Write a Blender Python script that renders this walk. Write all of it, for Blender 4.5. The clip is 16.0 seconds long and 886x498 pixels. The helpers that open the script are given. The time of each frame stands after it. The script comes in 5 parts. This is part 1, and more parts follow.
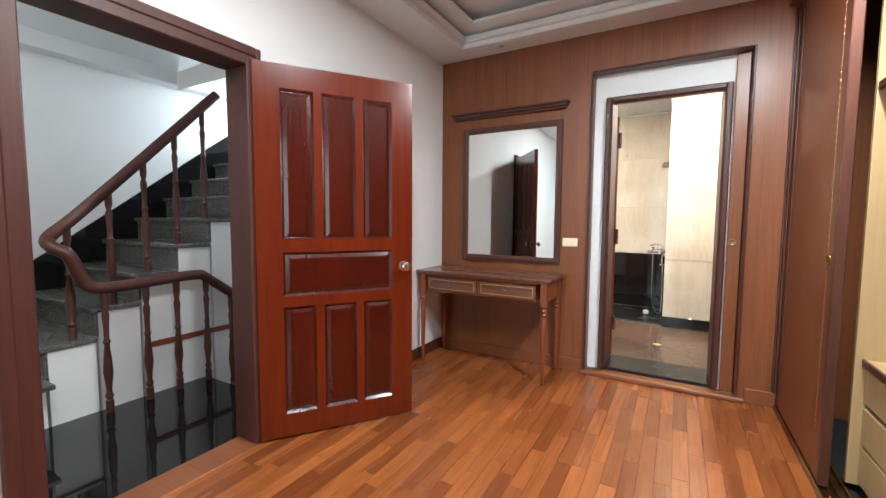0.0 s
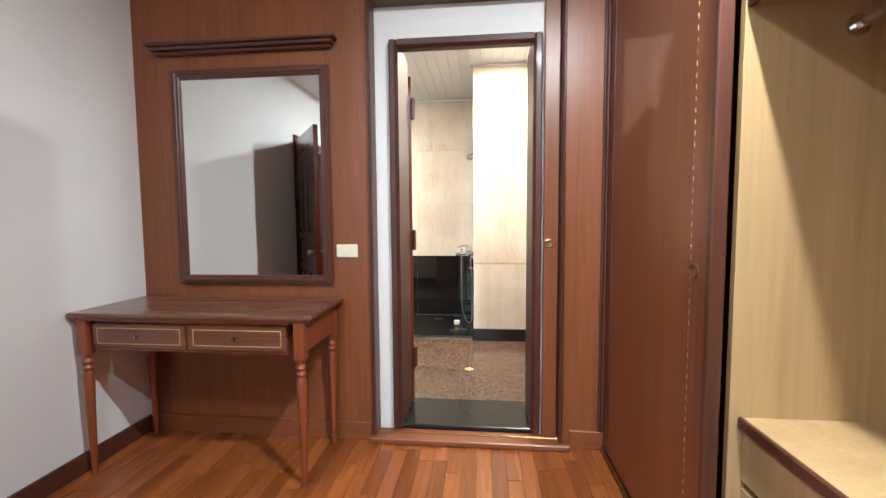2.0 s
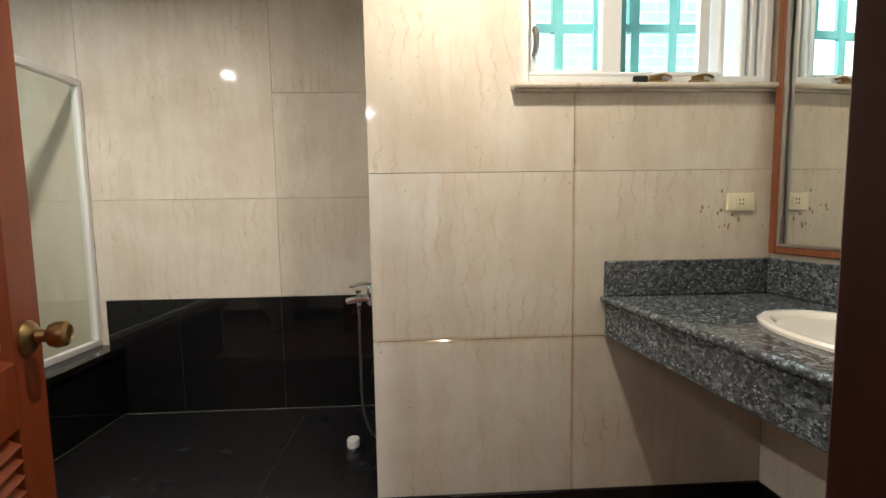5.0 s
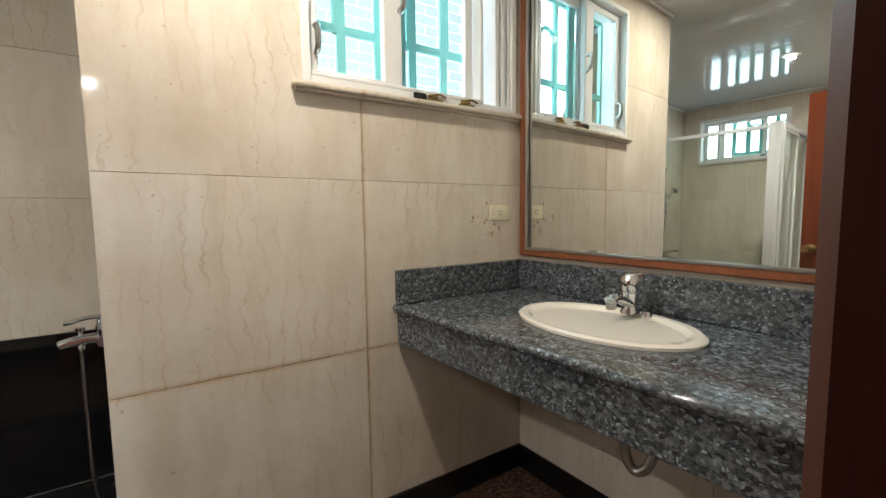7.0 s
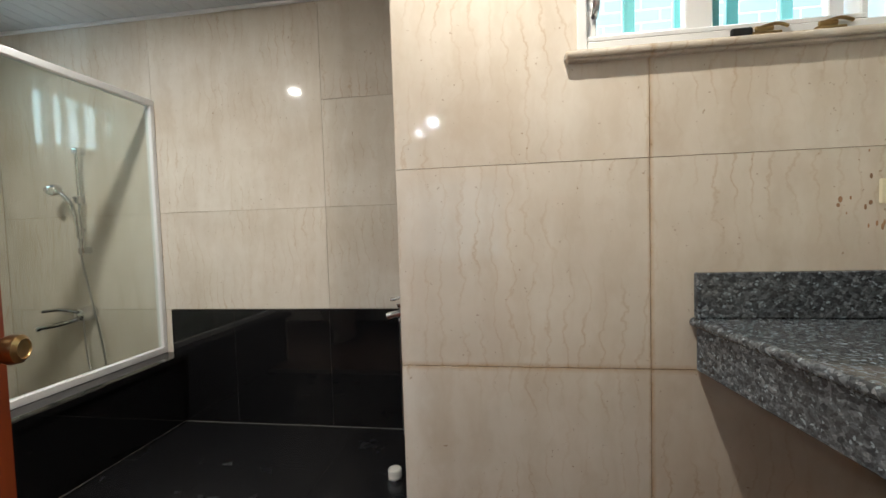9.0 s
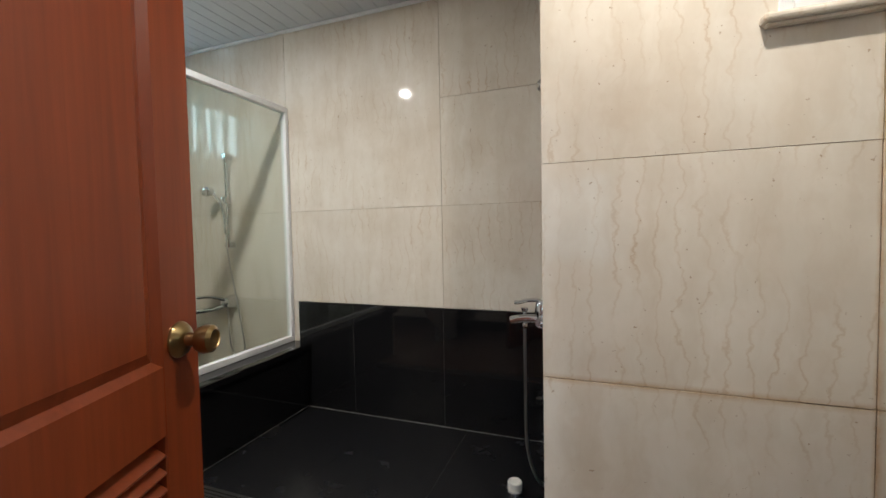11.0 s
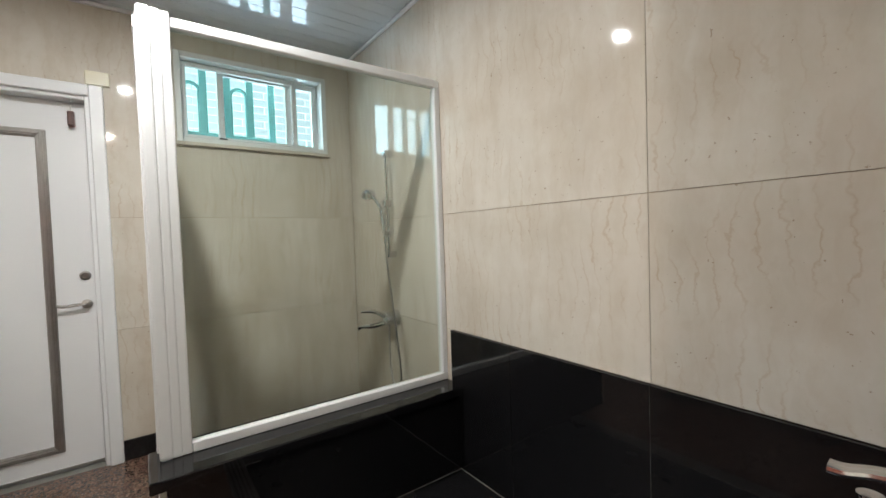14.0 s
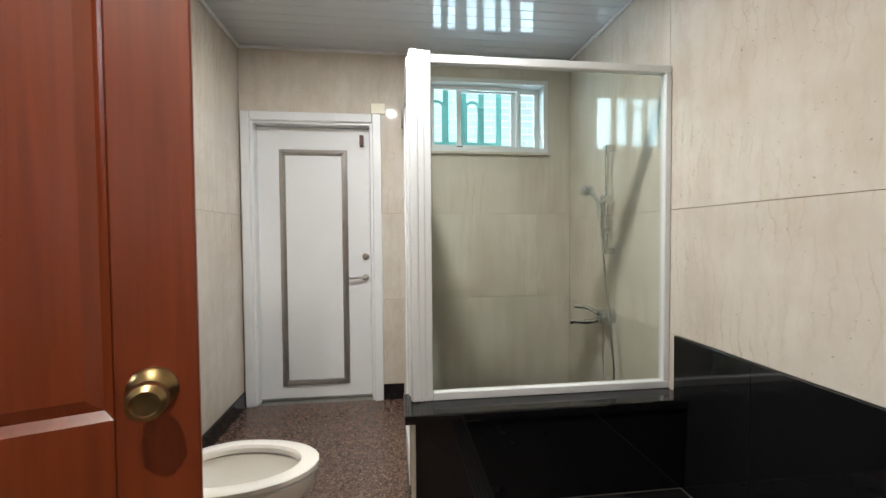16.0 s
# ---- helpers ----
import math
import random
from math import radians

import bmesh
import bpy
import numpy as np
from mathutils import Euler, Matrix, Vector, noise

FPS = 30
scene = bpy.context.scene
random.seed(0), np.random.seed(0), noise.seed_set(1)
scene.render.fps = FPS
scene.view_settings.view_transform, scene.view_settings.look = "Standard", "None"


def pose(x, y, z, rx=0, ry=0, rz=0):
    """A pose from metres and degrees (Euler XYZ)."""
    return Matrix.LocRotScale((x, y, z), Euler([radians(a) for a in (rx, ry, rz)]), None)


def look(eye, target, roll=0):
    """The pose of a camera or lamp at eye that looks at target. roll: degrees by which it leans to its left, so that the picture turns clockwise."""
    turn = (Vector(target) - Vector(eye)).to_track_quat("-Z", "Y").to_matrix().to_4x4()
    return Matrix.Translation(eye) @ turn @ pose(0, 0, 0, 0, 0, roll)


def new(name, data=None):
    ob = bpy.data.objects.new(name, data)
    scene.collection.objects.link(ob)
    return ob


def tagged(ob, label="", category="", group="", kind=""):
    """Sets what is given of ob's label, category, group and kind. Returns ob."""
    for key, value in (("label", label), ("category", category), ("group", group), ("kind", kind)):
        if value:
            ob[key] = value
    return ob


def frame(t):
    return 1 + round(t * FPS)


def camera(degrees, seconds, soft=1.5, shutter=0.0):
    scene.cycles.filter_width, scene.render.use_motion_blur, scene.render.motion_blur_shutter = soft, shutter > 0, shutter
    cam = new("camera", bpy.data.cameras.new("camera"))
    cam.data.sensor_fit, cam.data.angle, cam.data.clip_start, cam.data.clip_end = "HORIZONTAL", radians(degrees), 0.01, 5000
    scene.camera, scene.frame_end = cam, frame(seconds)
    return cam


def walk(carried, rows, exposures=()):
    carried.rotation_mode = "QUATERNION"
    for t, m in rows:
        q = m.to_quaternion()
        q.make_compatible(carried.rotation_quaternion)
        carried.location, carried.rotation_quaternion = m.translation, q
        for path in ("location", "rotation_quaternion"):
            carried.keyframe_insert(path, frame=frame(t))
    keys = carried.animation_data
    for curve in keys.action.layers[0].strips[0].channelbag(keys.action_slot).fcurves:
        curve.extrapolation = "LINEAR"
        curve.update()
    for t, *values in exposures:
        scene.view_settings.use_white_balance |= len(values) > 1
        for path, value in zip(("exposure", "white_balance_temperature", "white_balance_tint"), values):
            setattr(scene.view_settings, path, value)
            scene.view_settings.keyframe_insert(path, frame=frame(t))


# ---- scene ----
cam = camera(94.6, 16.0)

PATH = [
    (0, (0.136, -0.456, 1.245), (-0.854, 1.276, 1.1), 0.4),
    (0.5, (0.172, -0.301, 1.232), (-0.57, 1.55, 1.086), 0.2),
    (1, (0.218, -0.019, 1.234), (-0.317, 1.902, 1.082), 0.0),
    (1.5, (0.14, 0.37, 1.224), (-0.207, 2.334, 1.078), -0.2),
    (2, (0.12, 0.784, 1.223), (-0.073, 2.77, 1.087), -0.4),
    (2.5, (0.159, 1.18, 1.219), (0.077, 3.174, 1.099), -0.7),
    (3, (0.18, 1.7, 1.221), (0.165, 3.697, 1.109), -0.6),
    (3.2, (0.189, 1.915, 1.209), (0.188, 3.913, 1.112), -0.7),
    (5.3, (0.26, 3.272, 1.327), (0.4, 5.26, 1.161), -1.0),
    (5.5, (0.271, 3.3, 1.34), (0.553, 5.274, 1.178), -0.9),
    (6, (0.265, 3.313, 1.341), (0.953, 5.183, 1.174), -0.8),
    (6.5, (0.239, 3.292, 1.345), (1.22, 5.026, 1.17), -0.7),
    (7, (0.239, 3.294, 1.336), (1.31, 4.975, 1.164), -0.7),
    (7.5, (0.275, 3.387, 1.326), (1.114, 5.195, 1.167), -1.4),
    (8, (0.322, 3.46, 1.313), (0.77, 5.404, 1.172), -2.0),
    (8.5, (0.387, 3.463, 1.272), (0.428, 5.46, 1.172), -1.9),
    (9, (0.368, 3.445, 1.26), (0.094, 5.424, 1.171), -1.7),
    (9.5, (0.348, 3.432, 1.255), (-0.143, 5.369, 1.176), -1.3),
    (10, (0.315, 3.411, 1.227), (-0.3, 5.313, 1.151), -1.1),
    (12.5, (0.022, 3.912, 1.328), (-0.812, 5.728, 1.226), -1.7),
    (13, (0.041, 4.123, 1.318), (-1.016, 5.818, 1.225), -2.2),
    (13.5, (0.06, 4.361, 1.297), (-1.309, 5.818, 1.223), -2.2),
    (14, (-0.004, 4.529, 1.311), (-1.621, 5.704, 1.246), -1.9),
    (14.5, (0.047, 4.603, 1.313), (-1.753, 5.475, 1.26), -1.5),
    (15, (0.066, 4.581, 1.332), (-1.833, 5.206, 1.279), -1.0),
    (15.5, (0.076, 4.541, 1.336), (-1.876, 4.972, 1.281), -0.7),
    (16, (0.105, 4.458, 1.302), (-1.88, 4.698, 1.24), -0.4),
]
walk(cam, [(t, look(eye, target, roll)) for t, eye, target, roll in PATH], [(0, 0.22, 6500, 10), (2.2, 0.24, 6500, 10), (3.2, 0.08, 6500, 10), (5.3, -1.28, 6400, 10), (8.0, -1.31, 6150, 10),
      (10.0, -1.18, 5900, 10), (12.5, -1.28, 5850, 10), (14.5, -1.13, 5820, 10), (16, -1.05, 5850, 10)])

# ---- world and light ----
world = bpy.data.worlds.new("world")
scene.world = world
world.use_nodes = True
wn = world.node_tree
sky = wn.nodes.new("ShaderNodeTexSky")
sky.sky_type = "NISHITA"
sky.sun_disc = False
sky.sun_elevation = radians(50)
sky.sun_rotation = radians(200)
wn.links.new(sky.outputs["Color"], wn.nodes["Background"].inputs["Color"])
wn.nodes["Background"].inputs["Strength"].default_value = 0.12


def area_light(name, eye, target, w, h, power, color, shape="RECTANGLE", spread=180):
    d = bpy.data.lights.new(name, "AREA")
    d.shape, d.size, d.size_y, d.energy, d.color, d.spread = shape, w, h, power, color, radians(spread)
    ob = new(name, d)
    ob.matrix_world = look(eye, target)
    return ob


COOL, WARM, NEUTRAL = (0.80, 0.93, 1.0), (1.0, 0.87, 0.69), (1.0, 0.96, 0.90)
area_light("shower_window_light", (-3.50, 5.2, 2.27), (-2.2, 5.15, 1.75), 1.1, 0.7, 46, COOL)
area_light("vanity_window_light", (1.12, 5.2, 2.25), (1.05, 4.0, 1.75), 1.2, 0.85, 64, COOL)
area_light("bedroom_window_light", (-0.6, -2.95, 1.5), (-0.6, 0, 1.3), 2.4, 1.8, 13, COOL)
# fill for the stairs, as if from a window added out of view
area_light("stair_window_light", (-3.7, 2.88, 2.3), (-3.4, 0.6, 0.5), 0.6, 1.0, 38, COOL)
# overhead fill without any fixture, added to brighten the landing
area_light("stair_lamp_light", (-2.45, -0.5, 2.82), (-2.6, -0.2, 0), 0.3, 0.3, 18, NEUTRAL, "DISK")
for lx, ly, lz, pw in ((0.655, 1.4, 2.67, 76), (-0.51, 0.42, 2.775, 38), (-0.80, -0.17, 2.775, 15)):
    area_light("bedroom_lamp_light", (lx, ly, lz), (lx, ly, 0), 0.07, 0.07, pw, (0.92, 0.97, 1.0), "DISK")
for dx, dy, pw, col in ((0.39, 4.22, 58, WARM), (-1.6, 4.45, 88, (1.0, 0.93, 0.82))):
    area_light("downlight_light", (dx, dy, 2.672), (dx, dy, 0), 0.065, 0.065, pw, col, "DISK")

# ---- materials ----


def material(name, build, rough=0.5, metal=0.0, coat=0.0, spec=0.5):
    m = bpy.data.materials.new(name)
    m.use_nodes = True
    nt = m.node_tree
    p = nt.nodes["Principled BSDF"]
    p.inputs["Roughness"].default_value = rough
    p.inputs["Metallic"].default_value = metal
    p.inputs["Coat Weight"].default_value = coat
    p.inputs["Coat Roughness"].default_value = 0.12
    p.inputs["Specular IOR Level"].default_value = spec
    build(nt, p)
    return m


def node(nt, kind, **inputs):
    n = nt.nodes.new(kind)
    for k, v in inputs.items():
        n.inputs[k.replace("_", " ")].default_value = v
    return n


def coords(nt, scale=(1, 1, 1), use_random=False):
    tc = nt.nodes.new("ShaderNodeNewGeometry")
    mp = node(nt, "ShaderNodeMapping", Scale=scale)
    nt.links.new(tc.outputs["Position"], mp.inputs["Vector"])
    if use_random:
        oi = nt.nodes.new("ShaderNodeObjectInfo")
        mul = nt.nodes.new("ShaderNodeVectorMath")
        mul.operation = "SCALE"
        mul.inputs[0].default_value = (37.0, 53.0, 71.0)
        nt.links.new(oi.outputs["Random"], mul.inputs["Scale"])
        nt.links.new(mul.outputs[0], mp.inputs["Location"])
    return mp.outputs[0]


def ramp(nt, fac, stops):
    r = nt.nodes.new("ShaderNodeValToRGB")
    e = r.color_ramp.elements
    while len(e) < len(stops):
        e.new(0.5)
    for el, (pos, col) in zip(e, stops):
        el.position, el.color = pos, (*col, 1)
    nt.links.new(fac, r.inputs[0])
    return r.outputs[0]


def noise_of(nt, vec, scale, detail=5, rough=0.6, distort=0.0):
    n = node(nt, "ShaderNodeTexNoise", Scale=scale, Detail=detail, Roughness=rough, Distortion=distort)
    nt.links.new(vec, n.inputs["Vector"])
    return n.outputs["Fac"]


def blend(nt, a, b, fac, mode="MULTIPLY"):
    x = nt.nodes.new("ShaderNodeMix")
    x.data_type, x.blend_type = "RGBA", mode
    if isinstance(fac, float):
        x.inputs[0].default_value = fac
    else:
        nt.links.new(fac, x.inputs[0])
    for sock, v in ((x.inputs[6], a), (x.inputs[7], b)):
        if isinstance(v, tuple):
            sock.default_value = (*v, 1)
        else:
            nt.links.new(v, sock)
    return x.outputs[2]


def bump(nt, p, h, strength, dist=0.002):
    b = node(nt, "ShaderNodeBump", Strength=strength, Distance=dist)
    nt.links.new(h, b.inputs["Height"])
    nt.links.new(b.outputs[0], p.inputs["Normal"])


def rough_from(nt, p, fac, lo, hi):
    mr = node(nt, "ShaderNodeMapRange", To_Min=lo, To_Max=hi)
    nt.links.new(fac, mr.inputs[0])
    nt.links.new(mr.outputs[0], p.inputs["Roughness"])


def plain(color, var=0.12, scale=6.0, relief=0.05, rlo=None, rhi=None):
    """A paint or plastic: slight cloudy variation and fine relief."""
    def build(nt, p):
        v = coords(nt)
        c = tuple(x * (1 - var) for x in color)
        big = noise_of(nt, v, scale * 0.3, 3)
        fine = noise_of(nt, v, scale * 40, 3)
        col = ramp(nt, big, [(0.3, c), (0.7, color)])
        nt.links.new(col, p.inputs["Base Color"])
        if relief:
            bump(nt, p, fine, relief)
        if rlo is not None:
            rough_from(nt, p, big, rlo, rhi)
    return build


def wood(dark, light, grain=(60, 60, 2.5), relief=0.08, rnd=False, rlo=0.3, rhi=0.45, island=False):
    """Grain runs along the axis with the small scale."""
    def build(nt, p):
        v = coords(nt, grain, rnd)
        g = noise_of(nt, v, 1.0, 6, 0.65, 0.4)
        v2 = coords(nt, tuple(s * 0.12 for s in grain), rnd)
        big = noise_of(nt, v2, 1.0, 3, 0.5)
        col = ramp(nt, g, [(0.25, dark), (0.75, light)])
        shade = ramp(nt, big, [(0.25, (0.72, 0.70, 0.68)), (0.75, (1.0, 1.0, 1.0))])
        col = blend(nt, col, shade, 1.0)
        if rnd or island:
            oi = nt.nodes.new("ShaderNodeNewGeometry" if island else "ShaderNodeObjectInfo")
            tone = ramp(nt, oi.outputs["Random Per Island" if island else "Random"], [(0.0, (0.60, 0.52, 0.46)), (0.5, (0.88, 0.84, 0.80)), (1.0, (1.2, 1.18, 1.1))])
            col = blend(nt, col, tone, 1.0)
        nt.links.new(col, p.inputs["Base Color"])
        bump(nt, p, g, relief, 0.001)
        rough_from(nt, p, big, rlo, rhi)
    return build


def marble(nt, p):
    """Cream limestone: vertical wavy brown veins, cloudy patches, small pits."""
    v = coords(nt, (1, 1, 1), True)
    wob = node(nt, "ShaderNodeTexNoise", Scale=9.0, Detail=3.0, Roughness=0.6)
    nt.links.new(v, wob.inputs["Vector"])
    sep = nt.nodes.new("ShaderNodeVectorMath")
    sep.operation = "MULTIPLY_ADD"
    nt.links.new(wob.outputs["Color"], sep.inputs[0])
    sep.inputs[1].default_value = (0.10, 0.10, 0.03)
    nt.links.new(v, sep.inputs[2])
    mp = node(nt, "ShaderNodeMapping", Scale=(15.0, 15.0, 1.7))
    nt.links.new(sep.outputs[0], mp.inputs["Vector"])
    pos = nt.nodes.new("ShaderNodeSeparateXYZ")
    nt.links.new(v, pos.inputs[0])

    def math_of(op, a, b):
        n = nt.nodes.new("ShaderNodeMath")
        n.operation = op
        for s, val in zip(n.inputs, (a, b)):
            if isinstance(val, float):
                s.default_value = val
            else:
                nt.links.new(val, s)
        return n.outputs[0]

    along = math_of("ADD", pos.outputs["X"], pos.outputs["Y"])
    bend = math_of("MULTIPLY", noise_of(nt, v, 5.0, 5, 0.62), 0.17)
    wavy = math_of("SINE", math_of("MULTIPLY", math_of("ADD", along, bend), 112.0), 0.0)
    cloud = noise_of(nt, v, 2.2, 4)
    mid = noise_of(nt, mp.outputs[0], 0.8, 4)
    base = ramp(nt, cloud, [(0.3, (0.60, 0.54, 0.455)), (0.7, (0.72, 0.675, 0.60))])
    base = blend(nt, base, ramp(nt, mid, [(0.3, (0.91, 0.88, 0.84)), (0.6, (1, 1, 1))]), 1.0)
    vein = ramp(nt, wavy, [(0.80, (1, 1, 1)), (0.94, (0.94, 0.90, 0.855)), (1.0, (0.82, 0.73, 0.63))])
    patch = ramp(nt, noise_of(nt, v, 3.1, 2), [(0.42, (0, 0, 0)), (0.72, (1, 1, 1))])
    col = blend(nt, base, vein, patch)
    pits = ramp(nt, noise_of(nt, v, 60, 2), [(0.25, (0.45, 0.33, 0.22)), (0.29, (1, 1, 1))])
    col = blend(nt, col, pits, 0.6)
    # rusty seepage along two of the joints
    geo = nt.nodes.new("ShaderNodeNewGeometry")
    xyz = nt.nodes.new("ShaderNodeSeparateXYZ")
    nt.links.new(geo.outputs["Position"], xyz.inputs[0])
    ragged = noise_of(nt, geo.outputs["Position"], 14.0, 4, 0.7)
    for sock, at, wide in ((xyz.outputs["Z"], 0.807, 0.022), (xyz.outputs["X"], 0.832, 0.016)):
        cmp_ = nt.nodes.new("ShaderNodeMath")
        cmp_.operation = "SUBTRACT"
        nt.links.new(sock, cmp_.inputs[0])
        cmp_.inputs[1].default_value = at
        ab = nt.nodes.new("ShaderNodeMath")
        ab.operation = "ABSOLUTE"
        nt.links.new(cmp_.outputs[0], ab.inputs[0])
        near = node(nt, "ShaderNodeMapRange", From_Min=0.0, From_Max=wide, To_Min=1.0, To_Max=0.0)
        nt.links.new(ab.outputs[0], near.inputs[0])
        mul = nt.nodes.new("ShaderNodeMath")
        mul.operation = "MULTIPLY"
        nt.links.new(near.outputs[0], mul.inputs[0])
        nt.links.new(ragged, mul.inputs[1])
        east = nt.nodes.new("ShaderNodeMath")
        east.operation = "GREATER_THAN"
        nt.links.new(xyz.outputs["X"], east.inputs[0])
        east.inputs[1].default_value = 0.0
        only = nt.nodes.new("ShaderNodeMath")
        only.operation = "MULTIPLY"
        nt.links.new(mul.outputs[0], only.inputs[0])
        nt.links.new(east.outputs[0], only.inputs[1])
        col = blend(nt, col, (0.78, 0.60, 0.40), ramp(nt, only.outputs[0], [(0.12, (0, 0, 0)), (0.55, (0.75, 0.75, 0.75))]))
    nt.links.new(col, p.inputs["Base Color"])
    rough_from(nt, p, mid, 0.03, 0.075)
    bump(nt, p, cloud, 0.04, 0.004)


def granite(dark, mid, fleck, scale, amount=0.62, rough=(0.06, 0.12)):
    def build(nt, p):
        v = coords(nt, (1, 1, 1), True)
        vo = node(nt, "ShaderNodeTexVoronoi", Scale=scale, Randomness=1.0)
        nt.links.new(v, vo.inputs["Vector"])
        sepc = nt.nodes.new("ShaderNodeSeparateColor")
        nt.links.new(vo.outputs["Color"], sepc.inputs[0])
        col = ramp(nt, sepc.outputs[0], [(0.0, dark), (amount, mid), (min(0.99, amount + 0.3), fleck)])
        n = noise_of(nt, v, scale * 0.35, 5)
        col = blend(nt, col, ramp(nt, n, [(0.3, (0.55, 0.55, 0.55)), (0.7, (1.1, 1.1, 1.1))]), 1.0)
        nt.links.new(col, p.inputs["Base Color"])
        rough_from(nt, p, n, *rough)
    return build


def pearl_stone(nt, p):
    """Blue-grey stone of irregular overlapping flakes, some of them silvery."""
    v = coords(nt, (1, 1, 1), True)
    warp = node(nt, "ShaderNodeTexNoise", Scale=55.0, Detail=3.0, Roughness=0.6)
    nt.links.new(v, warp.inputs["Vector"])
    off = nt.nodes.new("ShaderNodeVectorMath")
    off.operation = "MULTIPLY_ADD"
    nt.links.new(warp.outputs["Color"], off.inputs[0])
    off.inputs[1].default_value = (0.013, 0.013, 0.013)
    nt.links.new(v, off.inputs[2])

    def flakes(scale, stretch):
        mp = node(nt, "ShaderNodeMapping", Scale=stretch)
        nt.links.new(off.outputs[0], mp.inputs["Vector"])
        vo = node(nt, "ShaderNodeTexVoronoi", Scale=scale, Randomness=1.0)
        nt.links.new(mp.outputs[0], vo.inputs["Vector"])
        sp = nt.nodes.new("ShaderNodeSeparateColor")
        nt.links.new(vo.outputs["Color"], sp.inputs[0])
        return sp.outputs

    big, small = flakes(88.0, (1.0, 0.85, 1.1)), flakes(170.0, (0.9, 1.0, 1.1))
    col = ramp(nt, big[0], [(0.0, (0.036, 0.041, 0.047)), (0.45, (0.075, 0.085, 0.096)), (0.8, (0.115, 0.129, 0.144)), (1.0, (0.18, 0.20, 0.22))])
    fine = ramp(nt, small[0], [(0.0, (0.45, 0.45, 0.46)), (0.6, (1.0, 1.0, 1.0)), (1.0, (1.45, 1.48, 1.5))])
    col = blend(nt, col, fine, 0.85)
    col = blend(nt, col, (0.34, 0.42, 0.48), ramp(nt, small[1], [(0.93, (0, 0, 0)), (0.985, (0.75, 0.75, 0.75))]), "MIX")
    cloud = noise_of(nt, v, 9.0, 4)
    col = blend(nt, col, ramp(nt, cloud, [(0.3, (0.8, 0.79, 0.78)), (0.7, (1.1, 1.1, 1.1))]), 1.0)
    nt.links.new(col, p.inputs["Base Color"])
    rough_from(nt, p, big[1], 0.05, 0.16)


def dark_stone(nt, p):
    v = coords(nt, (1, 1, 1), True)
    n = noise_of(nt, v, 90, 4)
    b = noise_of(nt, v, 3, 3)
    nt.links.new(ramp(nt, n, [(0.35, (0.004, 0.004, 0.0045)), (0.75, (0.014, 0.014, 0.015))]), p.inputs["Base Color"])
    rough_from(nt, p, b, 0.02, 0.06)


def dark_floor(nt, p):
    v = coords(nt, (1, 1, 1), True)
    n = noise_of(nt, v, 120, 4)
    b = noise_of(nt, v, 4, 4)
    nt.links.new(ramp(nt, n, [(0.35, (0.005, 0.005, 0.006)), (0.75, (0.016, 0.016, 0.017))]), p.inputs["Base Color"])
    rough_from(nt, p, b, 0.2, 0.32)


def glass_mat(name, tint, gloss):
    m = bpy.data.materials.new(name)
    m.use_nodes = True
    nt = m.node_tree
    nt.nodes.remove(nt.nodes["Principled BSDF"])
    t = node(nt, "ShaderNodeBsdfTransparent", Color=(*tint, 1))
    g = node(nt, "ShaderNodeBsdfGlossy", Roughness=0.02)
    lw = node(nt, "ShaderNodeLayerWeight", Blend=0.5)
    pw = nt.nodes.new("ShaderNodeMath")
    pw.operation = "POWER"
    pw.inputs[1].default_value = 4.0
    nt.links.new(lw.outputs["Facing"], pw.inputs[0])
    fr = node(nt, "ShaderNodeMapRange", To_Min=gloss, To_Max=0.6)
    nt.links.new(pw.outputs[0], fr.inputs[0])
    mix = nt.nodes.new("ShaderNodeMixShader")
    nt.links.new(fr.outputs[0], mix.inputs[0])
    nt.links.new(t.outputs[0], mix.inputs[1])
    nt.links.new(g.outputs[0], mix.inputs[2])
    nt.links.new(mix.outputs[0], nt.nodes["Material Output"].inputs["Surface"])
    return m


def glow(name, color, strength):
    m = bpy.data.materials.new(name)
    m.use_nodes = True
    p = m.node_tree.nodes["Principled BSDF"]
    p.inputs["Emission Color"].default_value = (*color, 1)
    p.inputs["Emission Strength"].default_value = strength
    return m


